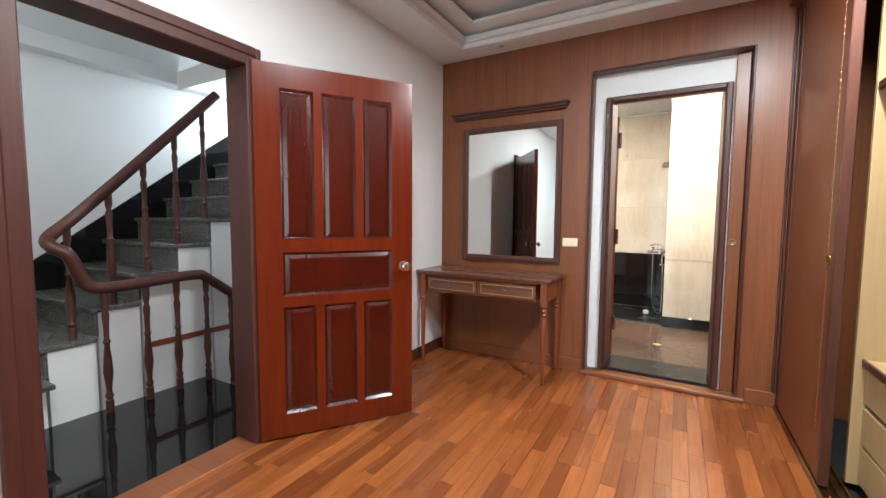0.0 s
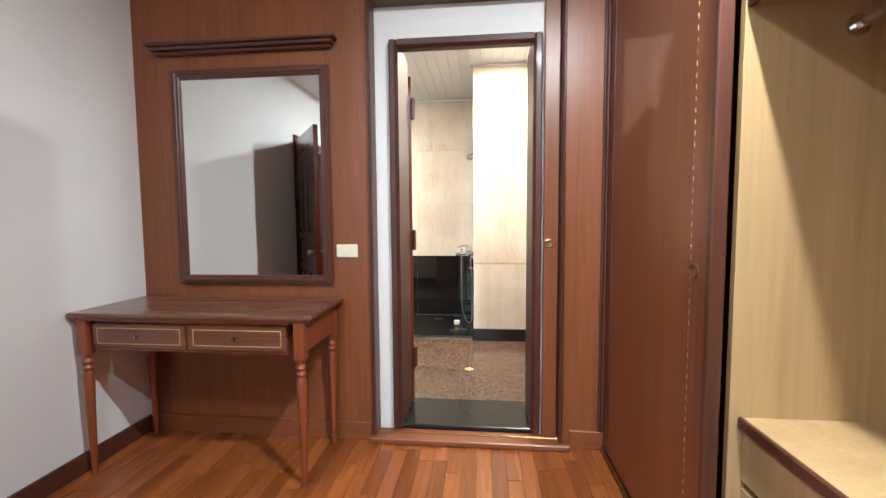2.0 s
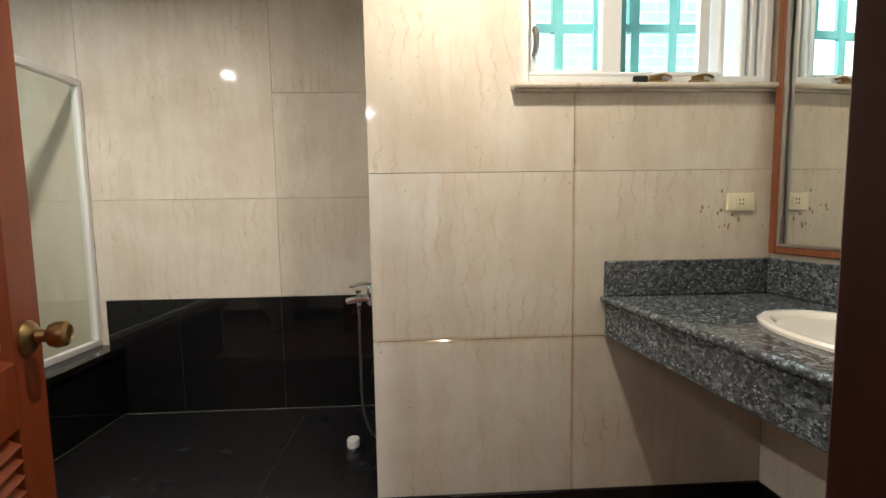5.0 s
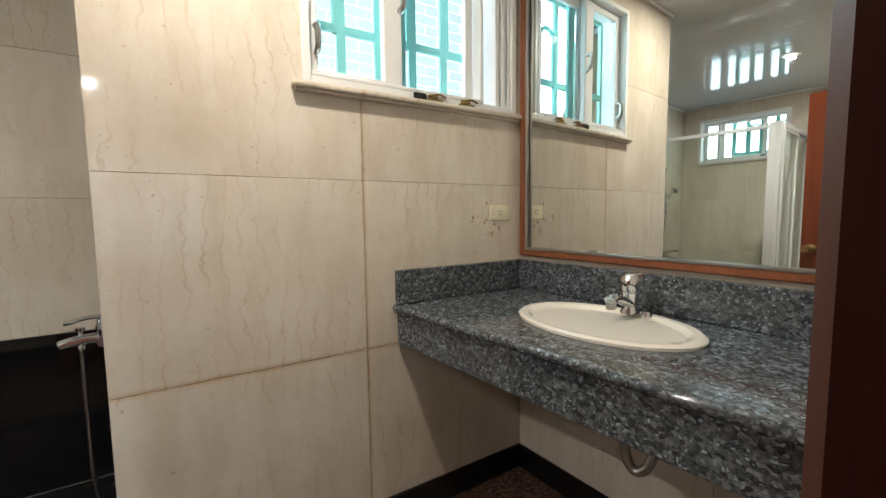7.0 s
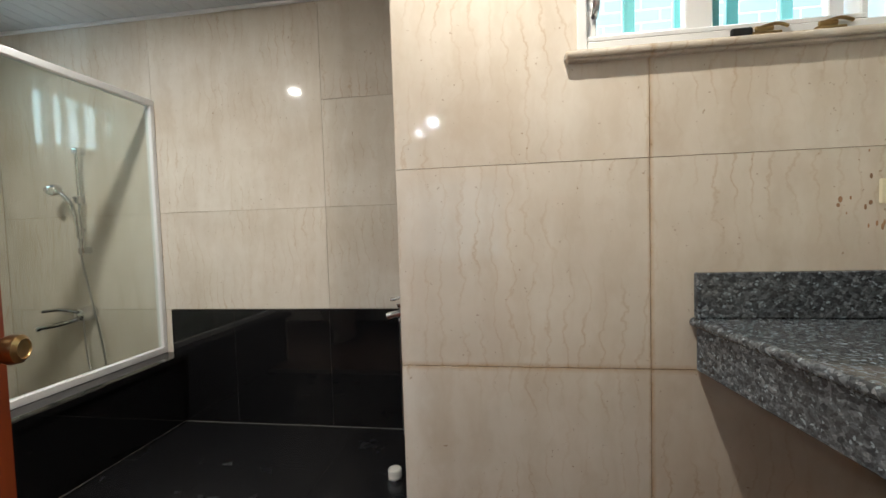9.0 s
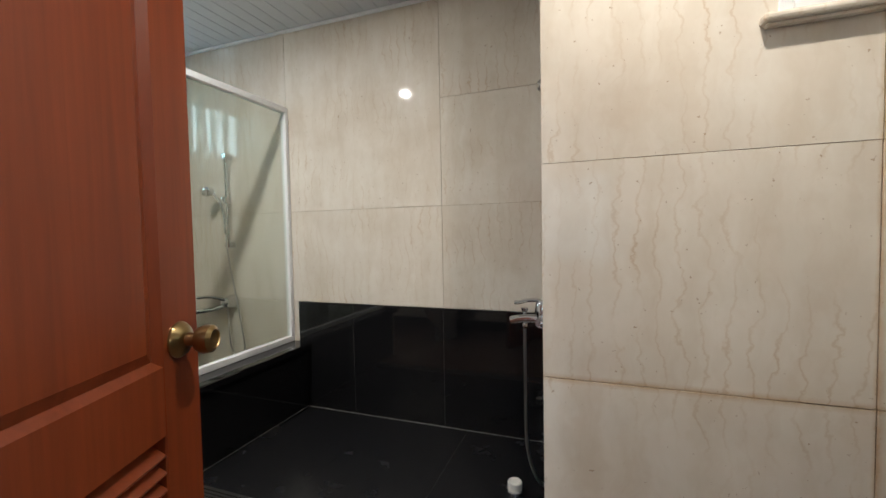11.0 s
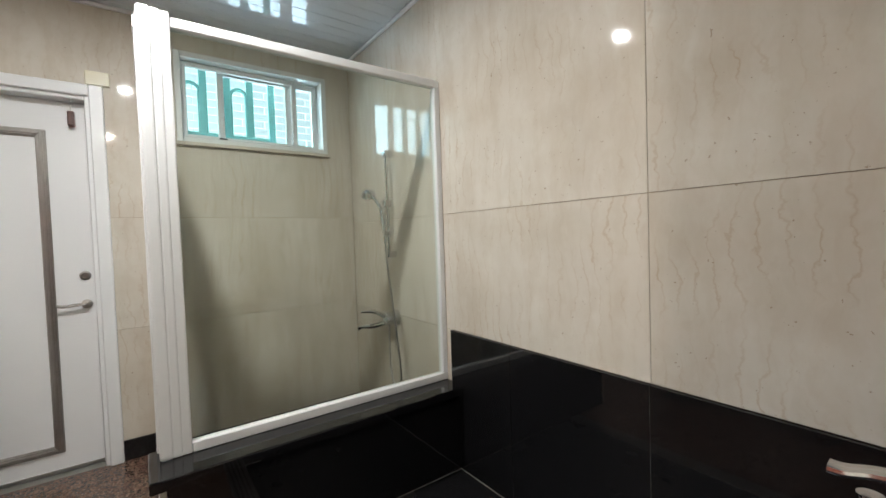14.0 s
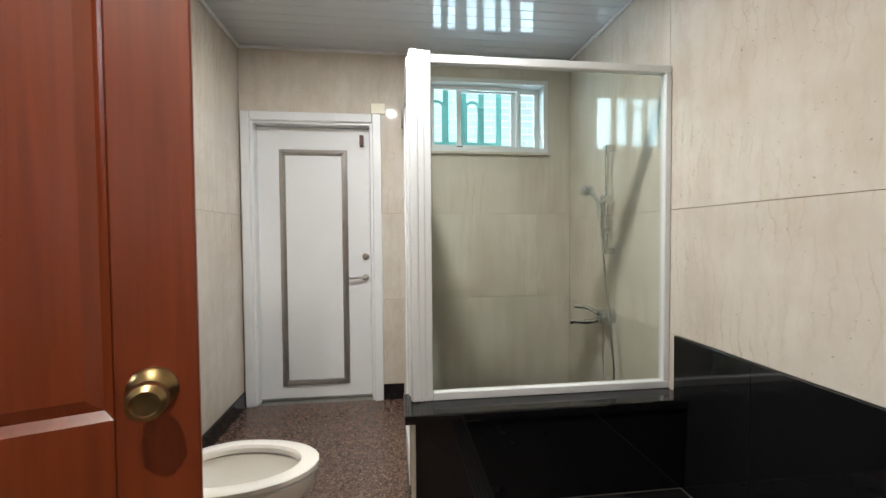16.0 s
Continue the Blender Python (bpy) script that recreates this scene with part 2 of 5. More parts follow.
MAT = dict(
    white=material("white_wall_paint", plain((0.80, 0.81, 0.81), 0.05), 0.6),
    gloss_white=material("white_enamel", plain((0.82, 0.83, 0.84), 0.04, 5, 0.02), 0.3, coat=0.2),
    alu=material("white_aluminium", plain((0.78, 0.79, 0.79), 0.05, 8, 0.02), 0.32),
    pvc=material("pvc_ceiling", plain((0.58, 0.61, 0.63), 0.04, 3, 0.0), 0.06),
    veneer=material("brown_veneer", wood((0.185, 0.057, 0.022), (0.30, 0.10, 0.038), (70, 70, 2.2)), 0.35),
    veneer_h=material("brown_veneer_level", wood((0.185, 0.057, 0.022), (0.30, 0.10, 0.038), (2.2, 70, 70)), 0.35),
    trim=material("dark_brown_trim", wood((0.075, 0.026, 0.017), (0.13, 0.047, 0.03), (50, 50, 4)), 0.35),
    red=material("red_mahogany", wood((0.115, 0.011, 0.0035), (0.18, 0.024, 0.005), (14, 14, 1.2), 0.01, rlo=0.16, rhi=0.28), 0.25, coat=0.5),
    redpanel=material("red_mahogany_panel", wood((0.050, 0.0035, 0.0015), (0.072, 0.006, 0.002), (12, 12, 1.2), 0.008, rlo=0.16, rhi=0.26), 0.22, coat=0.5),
    bathdoor=material("bath_door_mahogany", wood((0.165, 0.029, 0.007), (0.255, 0.050, 0.012), (45, 45, 2.0), 0.04, rlo=0.3, rhi=0.42), 0.35, coat=0.1),
    frame=material("dark_red_frame", wood((0.055, 0.015, 0.011), (0.10, 0.028, 0.018), (45, 45, 2.0), 0.04, rlo=0.4, rhi=0.55), 0.45, coat=0.05),
    table=material("reddish_table_wood", wood((0.21, 0.048, 0.017), (0.32, 0.085, 0.030), (50, 50, 3), 0.04), 0.3, coat=0.3),
    tabletop=material("table_top_wood", wood((0.13, 0.050, 0.030), (0.20, 0.085, 0.05), (3, 60, 60), 0.04, rlo=0.22, rhi=0.35), 0.3, coat=0.2),
    parquet=material("parquet_strips", wood((0.22, 0.062, 0.017), (0.40, 0.128, 0.036), (60, 3.0, 60), 0.05, True, 0.20, 0.34), 0.3),
    parquet_rest=material("parquet_strips_joined", wood((0.22, 0.062, 0.017), (0.40, 0.128, 0.036), (60, 3.0, 60), 0.05, False, 0.20, 0.34, True), 0.3),
    maple=material("pale_maple_board", wood((0.46, 0.31, 0.15), (0.55, 0.385, 0.20), (60, 60, 2.0), 0.03), 0.45),
    marble=material("cream_marble", marble, 0.2),
    black=material("polished_black_granite", dark_stone, 0.08),
    blackfloor=material("honed_black_granite", dark_floor, 0.3),
    pearl=material("blue_pearl_granite", pearl_stone, 0.1),
    brownfloor=material("brown_granite", granite((0.060, 0.034, 0.025), (0.135, 0.077, 0.055), (0.23, 0.155, 0.115), 130, 0.6, (0.12, 0.24)), 0.15),
    stairstone=material("dark_stair_granite", granite((0.05, 0.053, 0.05), (0.11, 0.115, 0.108), (0.2, 0.21, 0.2), 160, 0.6, (0.2, 0.3)), 0.2),
    grout=material("grout", plain((0.50, 0.40, 0.28), 0.3, 12), 0.8),
    darkgrout=material("grey_grout", plain((0.22, 0.21, 0.19), 0.3, 12), 0.8),
    ceramic=material("cream_ceramic", plain((0.80, 0.77, 0.70), 0.03, 4, 0.0), 0.08, coat=0.4),
    chrome=material("chrome", plain((0.75, 0.76, 0.78), 0.08, 20, 0.0), 0.12, 1.0),
    steel=material("brushed_steel", plain((0.50, 0.49, 0.47), 0.15, 30, 0.05), 0.28, 1.0),
    brass=material("aged_brass", plain((0.42, 0.29, 0.13), 0.35, 40, 0.05), 0.28, 1.0),
    mirror=material("mirror_silver", plain((0.86, 0.90, 0.88), 0.0, 4, 0.0), 0.01, 1.0),
    ivory=material("ivory_plastic", plain((0.80, 0.75, 0.56), 0.05, 8, 0.0), 0.35),
    # near-black for small dark parts and for sheets that stand in for shade
    shadow_gap=material("black_shade_and_parts", plain((0.004, 0.004, 0.004), 0.2), 0.8),
    teal=material("teal_painted_iron", plain((0.24, 0.55, 0.52), 0.12, 10), 0.45),
    # emission stands in for sunlight on the outside bricks
    siding=glow("outside_glow_brick", (0.88, 1.0, 1.0), 2.1),
    sidegap=material("outside_shadow", plain((0.35, 0.42, 0.42), 0.1), 0.7),
    # paler than the stair granite: reflected light is put into the colour
    reflecttread=material("tread_grey_with_reflection", plain((0.35, 0.36, 0.35), 0.15, 12), 0.35),
    rust=material("rusty_chip", plain((0.42, 0.25, 0.14), 0.4, 60), 0.8),
    inlay=material("inlay_gold", plain((0.55, 0.33, 0.14), 0.1, 10, 0.0), 0.4),
    diamond=material("yellow_marble", plain((0.72, 0.55, 0.28), 0.2, 20, 0.0), 0.15),
    glass=glass_mat("shower_glass", (0.90, 0.93, 0.90), 0.03),
    winglass=glass_mat("window_glass", (0.9, 0.95, 0.95), 0.03),
    lamp=glow("lamp_diffuser", (1.0, 0.86, 0.66), 14.0),
    lampcool=glow("ceiling_lamp_diffuser", (1.0, 0.95, 0.88), 9.0),
    daylight=glow("bright_outdoors", (0.80, 0.95, 1.0), 1.9),
)

# ---- mesh helpers ----


def finish(name, bm, mat, parent=None, smooth=False):
    me = bpy.data.meshes.new(name)
    bm.normal_update()
    if smooth:
        for f in bm.faces:
            f.smooth = True
    bm.to_mesh(me)
    bm.free()
    me.materials.append(MAT[mat])
    if smooth:
        me.set_sharp_from_angle(angle=radians(35))
    ob = new(name, me)
    if parent is not None:
        ob.parent = parent
    return ob


def add_box(bm, x0, x1, y0, y1, z0, z1, bev=0.0, m=None, seg=1):
    r = bmesh.ops.create_cube(bm, size=1.0)
    vs = r["verts"]
    for v in vs:
        v.co = Vector((x0 + (v.co.x + 0.5) * (x1 - x0), y0 + (v.co.y + 0.5) * (y1 - y0), z0 + (v.co.z + 0.5) * (z1 - z0)))
    if bev:
        es = list({e for v in vs for e in v.link_edges})
        r2 = bmesh.ops.bevel(bm, geom=es, offset=bev, segments=seg, affect="EDGES", profile=0.5)
        vs = list({v for f in r2["faces"] for v in f.verts} | {v for v in vs if v.is_valid})
    if m is not None:
        for v in vs:
            v.co = m @ v.co
    return vs


def box(name, x0, x1, y0, y1, z0, z1, mat, parent=None, bev=0.002, seg=1):
    bm = bmesh.new()
    add_box(bm, x0, x1, y0, y1, z0, z1, bev, None, seg)
    return finish(name, bm, mat, parent)


def boxes(name, items, mat, parent=None, bev=0.0):
    bm = bmesh.new()
    for it in items:
        add_box(bm, *it, bev)
    return finish(name, bm, mat, parent)


def add_lathe(bm, profile, m=None, seg=20, sx=1.0, sy=1.0):
    """profile: (radius, height) pairs turned about z."""
    rings = []
    for r, z in profile:
        ring = []
        for i in range(seg):
            a = 2 * math.pi * i / seg
            co = Vector((r * math.cos(a) * sx, r * math.sin(a) * sy, z))
            ring.append(bm.verts.new(m @ co if m is not None else co))
        rings.append(ring)
    for a, b in zip(rings, rings[1:]):
        for i in range(seg):
            j = (i + 1) % seg
            bm.faces.new((a[i], a[j], b[j], b[i]))
    for ring, flip in ((rings[0], True), (rings[-1], False)):
        if (ring[0].co - ring[seg // 2].co).length > 1e-5:
            bm.faces.new(ring[::-1] if flip else ring)


def lathe(name, profile, mat, parent=None, m=None, seg=20, sx=1.0, sy=1.0):
    bm = bmesh.new()
    add_lathe(bm, profile, m, seg, sx, sy)
    bmesh.ops.recalc_face_normals(bm, faces=bm.faces)
    return finish(name, bm, mat, parent, True)


def smooth_path(pts, n=6):
    out = []
    P = [Vector(p) for p in pts]
    for i in range(len(P) - 1):
        p0, p1, p2, p3 = P[max(i - 1, 0)], P[i], P[i + 1], P[min(i + 2, len(P) - 1)]
        for k in range(n):
            t = k / n
            out.append(0.5 * ((2 * p1) + (p2 - p0) * t + (2 * p0 - 5 * p1 + 4 * p2 - p3) * t * t + (3 * p1 - p0 - 3 * p2 + p3) * t ** 3))
    out.append(P[-1])
    return out


def add_tube(bm, pts, r, seg=10, wide=1.0):
    rings = []
    up = Vector((0, 0, 1))
    for i, p in enumerate(pts):
        d = (pts[min(i + 1, len(pts) - 1)] - pts[max(i - 1, 0)]).normalized()
        side = d.cross(up)
        if side.length < 0.05:
            side = rings[-1][1] if rings else Vector((1, 0, 0))
        side = side.normalized()
        if rings and side.dot(rings[-1][1]) < 0:
            side = -side
        nrm = side.cross(d).normalized()
        ring = [bm.verts.new(p + (side * math.cos(2 * math.pi * k / seg) * wide + nrm * math.sin(2 * math.pi * k / seg)) * r) for k in range(seg)]
        rings.append((ring, side))
    for (a, _), (b, _) in zip(rings, rings[1:]):
        for i in range(seg):
            j = (i + 1) % seg
            bm.faces.new((a[i], a[j], b[j], b[i]))
    bm.faces.new(rings[0][0][::-1])
    bm.faces.new(rings[-1][0])


def tube(name, pts, r, mat, parent=None, n=6, seg=10, wide=1.0):
    bm = bmesh.new()
    add_tube(bm, smooth_path(pts, n) if n > 1 else [Vector(p) for p in pts], r, seg, wide)
    bmesh.ops.recalc_face_normals(bm, faces=bm.faces)
    return finish(name, bm, mat, parent, True)


def empty(name, x=0, y=0, z=0, rz=0):
    ob = new(name)
    ob.matrix_world = pose(x, y, z, 0, 0, rz)
    return ob


def structure(ob, label="", category=""):
    return tagged(ob, label, category, kind="structure")


def pieces_of_wall(u0, u1, z0, z1, holes):
    """Rectangles of a wall from u0 to u1 and z0 to z1 around the holes (ua, ub, za, zb)."""
    cuts = sorted({u0, u1, *[h[0] for h in holes], *[h[1] for h in holes]})
    for a, b in zip(cuts, cuts[1:]):
        hs = sorted((h for h in holes if h[0] <= a and h[1] >= b), key=lambda h: h[2])
        z = z0
        for h in hs:
            if h[2] > z:
                yield a, b, z, h[2]
            z = max(z, h[3])
        if z < z1:
            yield a, b, z, z1


def wall_y(name, y0, y1, u0, u1, z0, z1, mat, holes=(), parent=None):
    return boxes(name, [(a, b, y0, y1, c, d) for a, b, c, d in pieces_of_wall(u0, u1, z0, z1, holes)], mat, parent)


def wall_x(name, x0, x1, u0, u1, z0, z1, mat, holes=(), parent=None):
    return boxes(name, [(x0, x1, a, b, c, d) for a, b, c, d in pieces_of_wall(u0, u1, z0, z1, holes)], mat, parent)


def ring_y(bm, x0, x1, z0, z1, w, y0, y1, bev=0.003, bottom=True):
    """A rectangular frame in a plane of constant y, outer size given, of width w."""
    add_box(bm, x0, x0 + w, y0, y1, z0, z1, bev)
    add_box(bm, x1 - w, x1, y0, y1, z0, z1, bev)
    add_box(bm, x0 + w, x1 - w, y0, y1, z1 - w, z1, bev)
    if bottom:
        add_box(bm, x0 + w, x1 - w, y0, y1, z0, z0 + w, bev)


def ring_x(bm, y0, y1, z0, z1, w, x0, x1, bev=0.003, bottom=True):
    add_box(bm, x0, x1, y0, y0 + w, z0, z1, bev)
    add_box(bm, x0, x1, y1 - w, y1, z0, z1, bev)
    add_box(bm, x0, x1, y0 + w, y1 - w, z1 - w, z1, bev)
    if bottom:
        add_box(bm, x0, x1, y0 + w, y1 - w, z0, z0 + w, bev)

# ---- structure: bedroom ----
BZ = 2.69      # bedroom border ceiling
FZ = 0.04      # bathroom floor
CZ = 2.70      # bathroom ceiling
WX, WY = -1.835, 2.97

north = structure(wall_y("wall_bedroom_north", 2.97, 3.05, -1.985, 1.55, 0, 2.95, "veneer", [(-0.472, 0.527, 0, 2.385)]),
                  "wall clad in brown wood veneer around the bathroom doorway", "wall")
structure(wall_y("wall_partition", 3.05, 3.32, -3.4, 1.9, 0, 2.95, "white", [(-0.385, 0.435, 0, 2.31)]),
          "white plastered partition between bedroom and bathroom", "wall")
structure(wall_x("wall_bedroom_west", -1.985, WX, -2.85, 2.97, -0.2, 2.95, "white", [(0.0, 0.985, -0.2, 2.09)]),
          "white plastered bedroom wall with the entry doorway", "wall")
structure(wall_y("wall_bedroom_south", -2.85, -2.7, -1.835, 1.55, 0, 2.95, "white", [(-1.8, 0.6, 0.6, 2.4)]),
          "white bedroom wall with a wide window", "wall")
structure(wall_x("wall_bedroom_east", 1.45, 1.6, -2.85, 2.97, 0, 2.95, "white"), "white wall behind the wardrobe", "wall")
bm = bmesh.new()
cx0, cx1, cy0, cy1 = -1.52, 0.55, -2.4, 2.75
for b in ((WX, cx0, -2.7, WY), (cx1, 1.45, -2.7, WY), (cx0, cx1, cy1, WY), (cx0, cx1, -2.7, cy0)):
    add_box(bm, *b, BZ, 2.93)
for k, (ins, z0, z1) in enumerate(((0.0, BZ - 0.012, BZ + 0.03), (0.03, BZ + 0.03, BZ + 0.075), (0.09, BZ + 0.10, BZ + 0.125))):
    w = 0.03 if k < 2 else 0.1
    a0, a1, b0, b1 = cx0 + ins - 0.004 * (k == 0), cx1 - ins, cy0 + ins, cy1 - ins
    add_box(bm, cx0 - 0.02, a0 + w, cy0, cy1, z0, z1, 0.006)
    add_box(bm, a1 - w, cx1 + 0.02, cy0, cy1, z0, z1, 0.006)
    add_box(bm, a0 + w, a1 - w, b1 - w, cy1 + 0.02, z0, z1, 0.006)
    add_box(bm, a0 + w, a1 - w, cy0 - 0.02, b0 + w, z0, z1, 0.006)
add_box(bm, cx0, cx1, cy0, cy1, 2.87, 2.93)
structure(finish("ceiling_bedroom", bm, "white"), "white tray ceiling with a stepped plaster border", "ceiling")
structure(box("floor_bedroom_base", -1.835, 1.45, -2.7, 2.97, -0.2, -0.008, "shadow_gap", None, 0), "dark base under the parquet", "floor")
# skirting
structure(box("baseboard_west", WX, WX + 0.016, 0.99, 2.95, 0, 0.10, "trim", None, 0.004), "dark brown wooden baseboard", "baseboard")
structure(box("baseboard_west_south", WX, WX + 0.016, -2.7, -0.05, 0, 0.10, "trim", None, 0.004), "dark brown wooden baseboard", "baseboard")
structure(boxes("baseboard_north", [(WX + 0.016, -0.50, 2.952, 2.97, 0, 0.10), (0.582, 0.755, 2.952, 2.97, 0, 0.10)], "veneer_h", None, 0.004),
          "brown veneer baseboard below the panelled wall", "baseboard")
# casing round the sliding-door opening
bm = bmesh.new()
for g, w, y, yb in ((0.0, 0.018, 2.945, 3.046), (0.004, 0.009, 2.934, 2.95)):
    add_box(bm, -0.470 - g - w, -0.470 - g, y, yb, 0.033, 2.383 + g, 0.003)
    add_box(bm, -0.470 - g - w, 0.525 + g + w, y - 0.001, yb, 2.383 + g, 2.383 + g + w, 0.003)
    add_box(bm, 0.525 + g, 0.525 + g + w, y, yb, 0.033, 2.383 + g, 0.003)
structure(finish("trim_doorway_casing", bm, "trim"), "dark brown moulded casing round the doorway", "trim")
structure(boxes("trim_corner", [(0.729, 0.739, 2.952, 2.97, 0.1, 2.69), (0.742, 0.754, 2.945, 2.97, 0.1, 2.69)], "trim", None, 0.003), "dark vertical corner moulding", "trim")
structure(box("doorway_sill", -0.50, 0.58, 2.915, 3.04, 0, 0.032, "veneer_h", None, 0.006), "brown wooden sill of the sliding door track", "sill")
structure(box("doorway_track", -0.47, 0.56, 2.985, 2.995, 0.032, 0.037, "brass", None, 0.001), "brass floor track", "track")
structure(box("threshold", -0.36, 0.41, 3.045, 3.40, 0, 0.055, "blackfloor", None, 0.005), "polished black stone threshold", "threshold")
# pocket sliding door, drawn back
sd = empty("sliding_door", 0.5, 3.03, 0)
tagged(sd, "brown veneer pocket sliding door, mostly drawn back", "door")
box("panel", -0.055, 0.022, -0.018, 0.012, 0.035, 2.38, "veneer", sd, 0.003)
kn = lathe("finger_pull", [(0.024, 0), (0.024, 0.004), (0.02, 0.006), (0.012, 0.003), (0, 0.002)], "brass", sd, pose(-0.028, -0.018, 1.1, 90, 0, 0))
tagged(kn, "round brass finger pull")

structure(box("wall_lintel", -0.385, 0.435, 3.0505, 3.10, 2.201, 2.31, "white", None, 0), "white plastered lintel above the bathroom door", "wall")
# bathroom door frame
bm = bmesh.new()
for (x0, x1) in ((-0.385, -0.325), (0.375, 0.435)):
    add_box(bm, x0 + (0.012 if x0 > 0 else 0), x1 - (0.012 if x0 < 0 else 0) + (0 if x0 < 0 else 0), 3.02, 3.335, 0.04, 2.2, 0.006)
add_box(bm, -0.337, 0.387, 3.02, 3.075, 2.15, 2.2, 0.006)
for (x0, x1) in ((-0.385, -0.345), (0.392, 0.432)):
    add_box(bm, x0, x1, 3.005, 3.05, 0.04, 2.2, 0.008)
add_box(bm, -0.345, 0.395, 3.005, 3.05, 2.158, 2.2, 0.008)
structure(finish("door_frame_bathroom", bm, "frame"), "dark red wooden door frame", "door frame")

# ---- structure: stairwell ----
structure(wall_x("wall_stair_far", -4.35, -4.2, -1.6, 3.1, -3.0, 3.4, "white"), "white plastered stairwell wall", "wall")
structure(wall_y("wall_stair_south", -1.75, -1.6, -4.35, -1.985, -3.0, 3.4, "white"), "white stairwell wall", "wall")
# this window opening is added, unseen, to account for the stair fill
structure(wall_y("wall_stair_north", 2.95, 3.04, -4.35, -1.985, -3.0, 3.4, "white", [(-4.1, -3.35, 1.7, 2.9)]), "white stairwell wall with an added, unseen window", "wall")
structure(box("ceiling_stair", -4.35, -1.985, -1.75, 3.1, 3.4, 3.5, "white", None, 0), "white stairwell ceiling", "ceiling")
structure(box("beam_stair", -4.2, -4.05, -1.6, 2.95, 2.5, 2.63, "white", None, 0.004), "white beam along the stairwell wall", "beam")
bm = bmesh.new()
vs = [bm.verts.new(c) for c in ((-4.05, 1.75, 2.45), (-3.0, 1.75, 2.45), (-3.0, 2.9, 3.35), (-4.05, 2.9, 3.35),
                               (-4.05, 1.75, 2.62), (-3.0, 1.75, 2.62), (-3.0, 2.9, 3.39), (-4.05, 2.9, 3.39))]
for f in ((0, 1, 2, 3), (7, 6, 5, 4), (0, 4, 5, 1), (1, 5, 6, 2), (2, 6, 7, 3), (3, 7, 4, 0)):
    bm.faces.new([vs[i] for i in f])
bmesh.ops.recalc_face_normals(bm, faces=bm.faces)
structure(finish("soffit_stair", bm, "white"), "white sloping soffit of the next flight", "soffit")
structure(box("floor_landing", -3.05, -1.985, -1.6, 1.36, -0.15, -0.004, "black", None, 0.004), "polished black granite landing", "floor")
structure(box("doorway_strip", -1.985, -1.80, 0.0, 0.985, -0.15, 0.004, "veneer_h", None, 0.004), "wooden threshold strip at the entry door", "threshold")
# flight going up along the far wall, and the flight going down beside it
stair = empty("staircase", -3.6, 0.9, 0)
structure(stair, "staircase with dark granite treads and white side", "staircase")
def stair_part(ob):
    ob.parent = stair
    ob.matrix_parent_inverse = Matrix.Translation((3.6, -0.9, 0))
    return ob
prof = [(-0.08, -0.15)]
for k in range(10):
    y = -0.08 + 0.25 * k
    z = 0.10 + 0.19 * k
    x1 = -3.035 if k > 1 else -2.9
    stair_part(box("tread", -4.2, x1, y - 0.025, y + 0.25, z - 0.03, z, "stairstone", None, 0.004))
    stair_part(box("riser", -4.2, x1 - 0.02, y, y + 0.015, z - 0.19 + 0.001, z - 0.03, "stairstone", None, 0))
bm = bmesh.new()
for k in range(10):
    y = -0.08 + 0.25 * k
    add_box(bm, -4.19, -3.055, y + 0.015, y + 0.25, -0.15 if k < 9 else -0.1, 0.10 + 0.19 * k - 0.03)
stair_part(finish("side", bm, "white"))
bm = bmesh.new()
for k in range(10):
    y = -0.08 + 0.25 * k
    z = 0.10 + 0.19 * k
    a = [bm.verts.new((-4.195, yy, zz)) for yy, zz in ((y, z + 0.0), (y + 0.25, z), (y + 0.25, z + 0.40), (y, z + 0.21))]
    b = [bm.verts.new((-4.178, v.co.y, v.co.z)) for v in a]
    bm.faces.new(b)
    bm.faces.new((a[3], b[3], b[2], a[2])[::-1])
bmesh.ops.recalc_face_normals(bm, faces=bm.faces)
sk = stair_part(finish("skirting", bm, "black"))
stair_part(box("upper_landing", -4.2, -3.05, 2.42, 2.95, 1.8, 2.0, "stairstone", None, 0.004))
stair_part(box("strip", -3.056, -3.04, 0.98, 1.95, 0.33, 0.37, "table", None, 0.004))
# treads going down, with the light they reflect painted in as pale grey
for k in range(5):
    stair_part(box("tread", -3.05, -1.985, 1.36 + 0.25 * k - 0.02, 1.61 + 0.25 * k, -0.21 - 0.19 * k, -0.18 - 0.19 * k, "reflecttread", None, 0.004))

# balustrade
bal = empty("balustrade", -2.96, 0.9, 0)
tagged(bal, "dark brown turned wooden balustrade with a curved handrail", "railing")
def bal_part(ob):
    ob.parent = bal
    ob.matrix_parent_inverse = Matrix.Translation((2.96, -0.9, 0))
    return ob
bal_part(tube("handrail", [(-3.1, 1.54, 2.22), (-3.1, 1.2, 1.86), (-3.1, 0.85, 1.49), (-3.09, 0.6, 1.235), (-3.05, 0.47, 1.12), (-2.97, 0.46, 1.07), (-2.94, 0.52, 1.02),
                           (-2.95, 0.57, 0.90), (-2.95, 0.62, 0.82), (-2.96, 0.74, 0.80), (-2.96, 1.0, 0.81), (-2.96, 1.26, 0.82), (-2.96, 1.36, 0.77), (-2.96, 1.75, 0.47)],
              0.036, "frame", None, 6, 12))
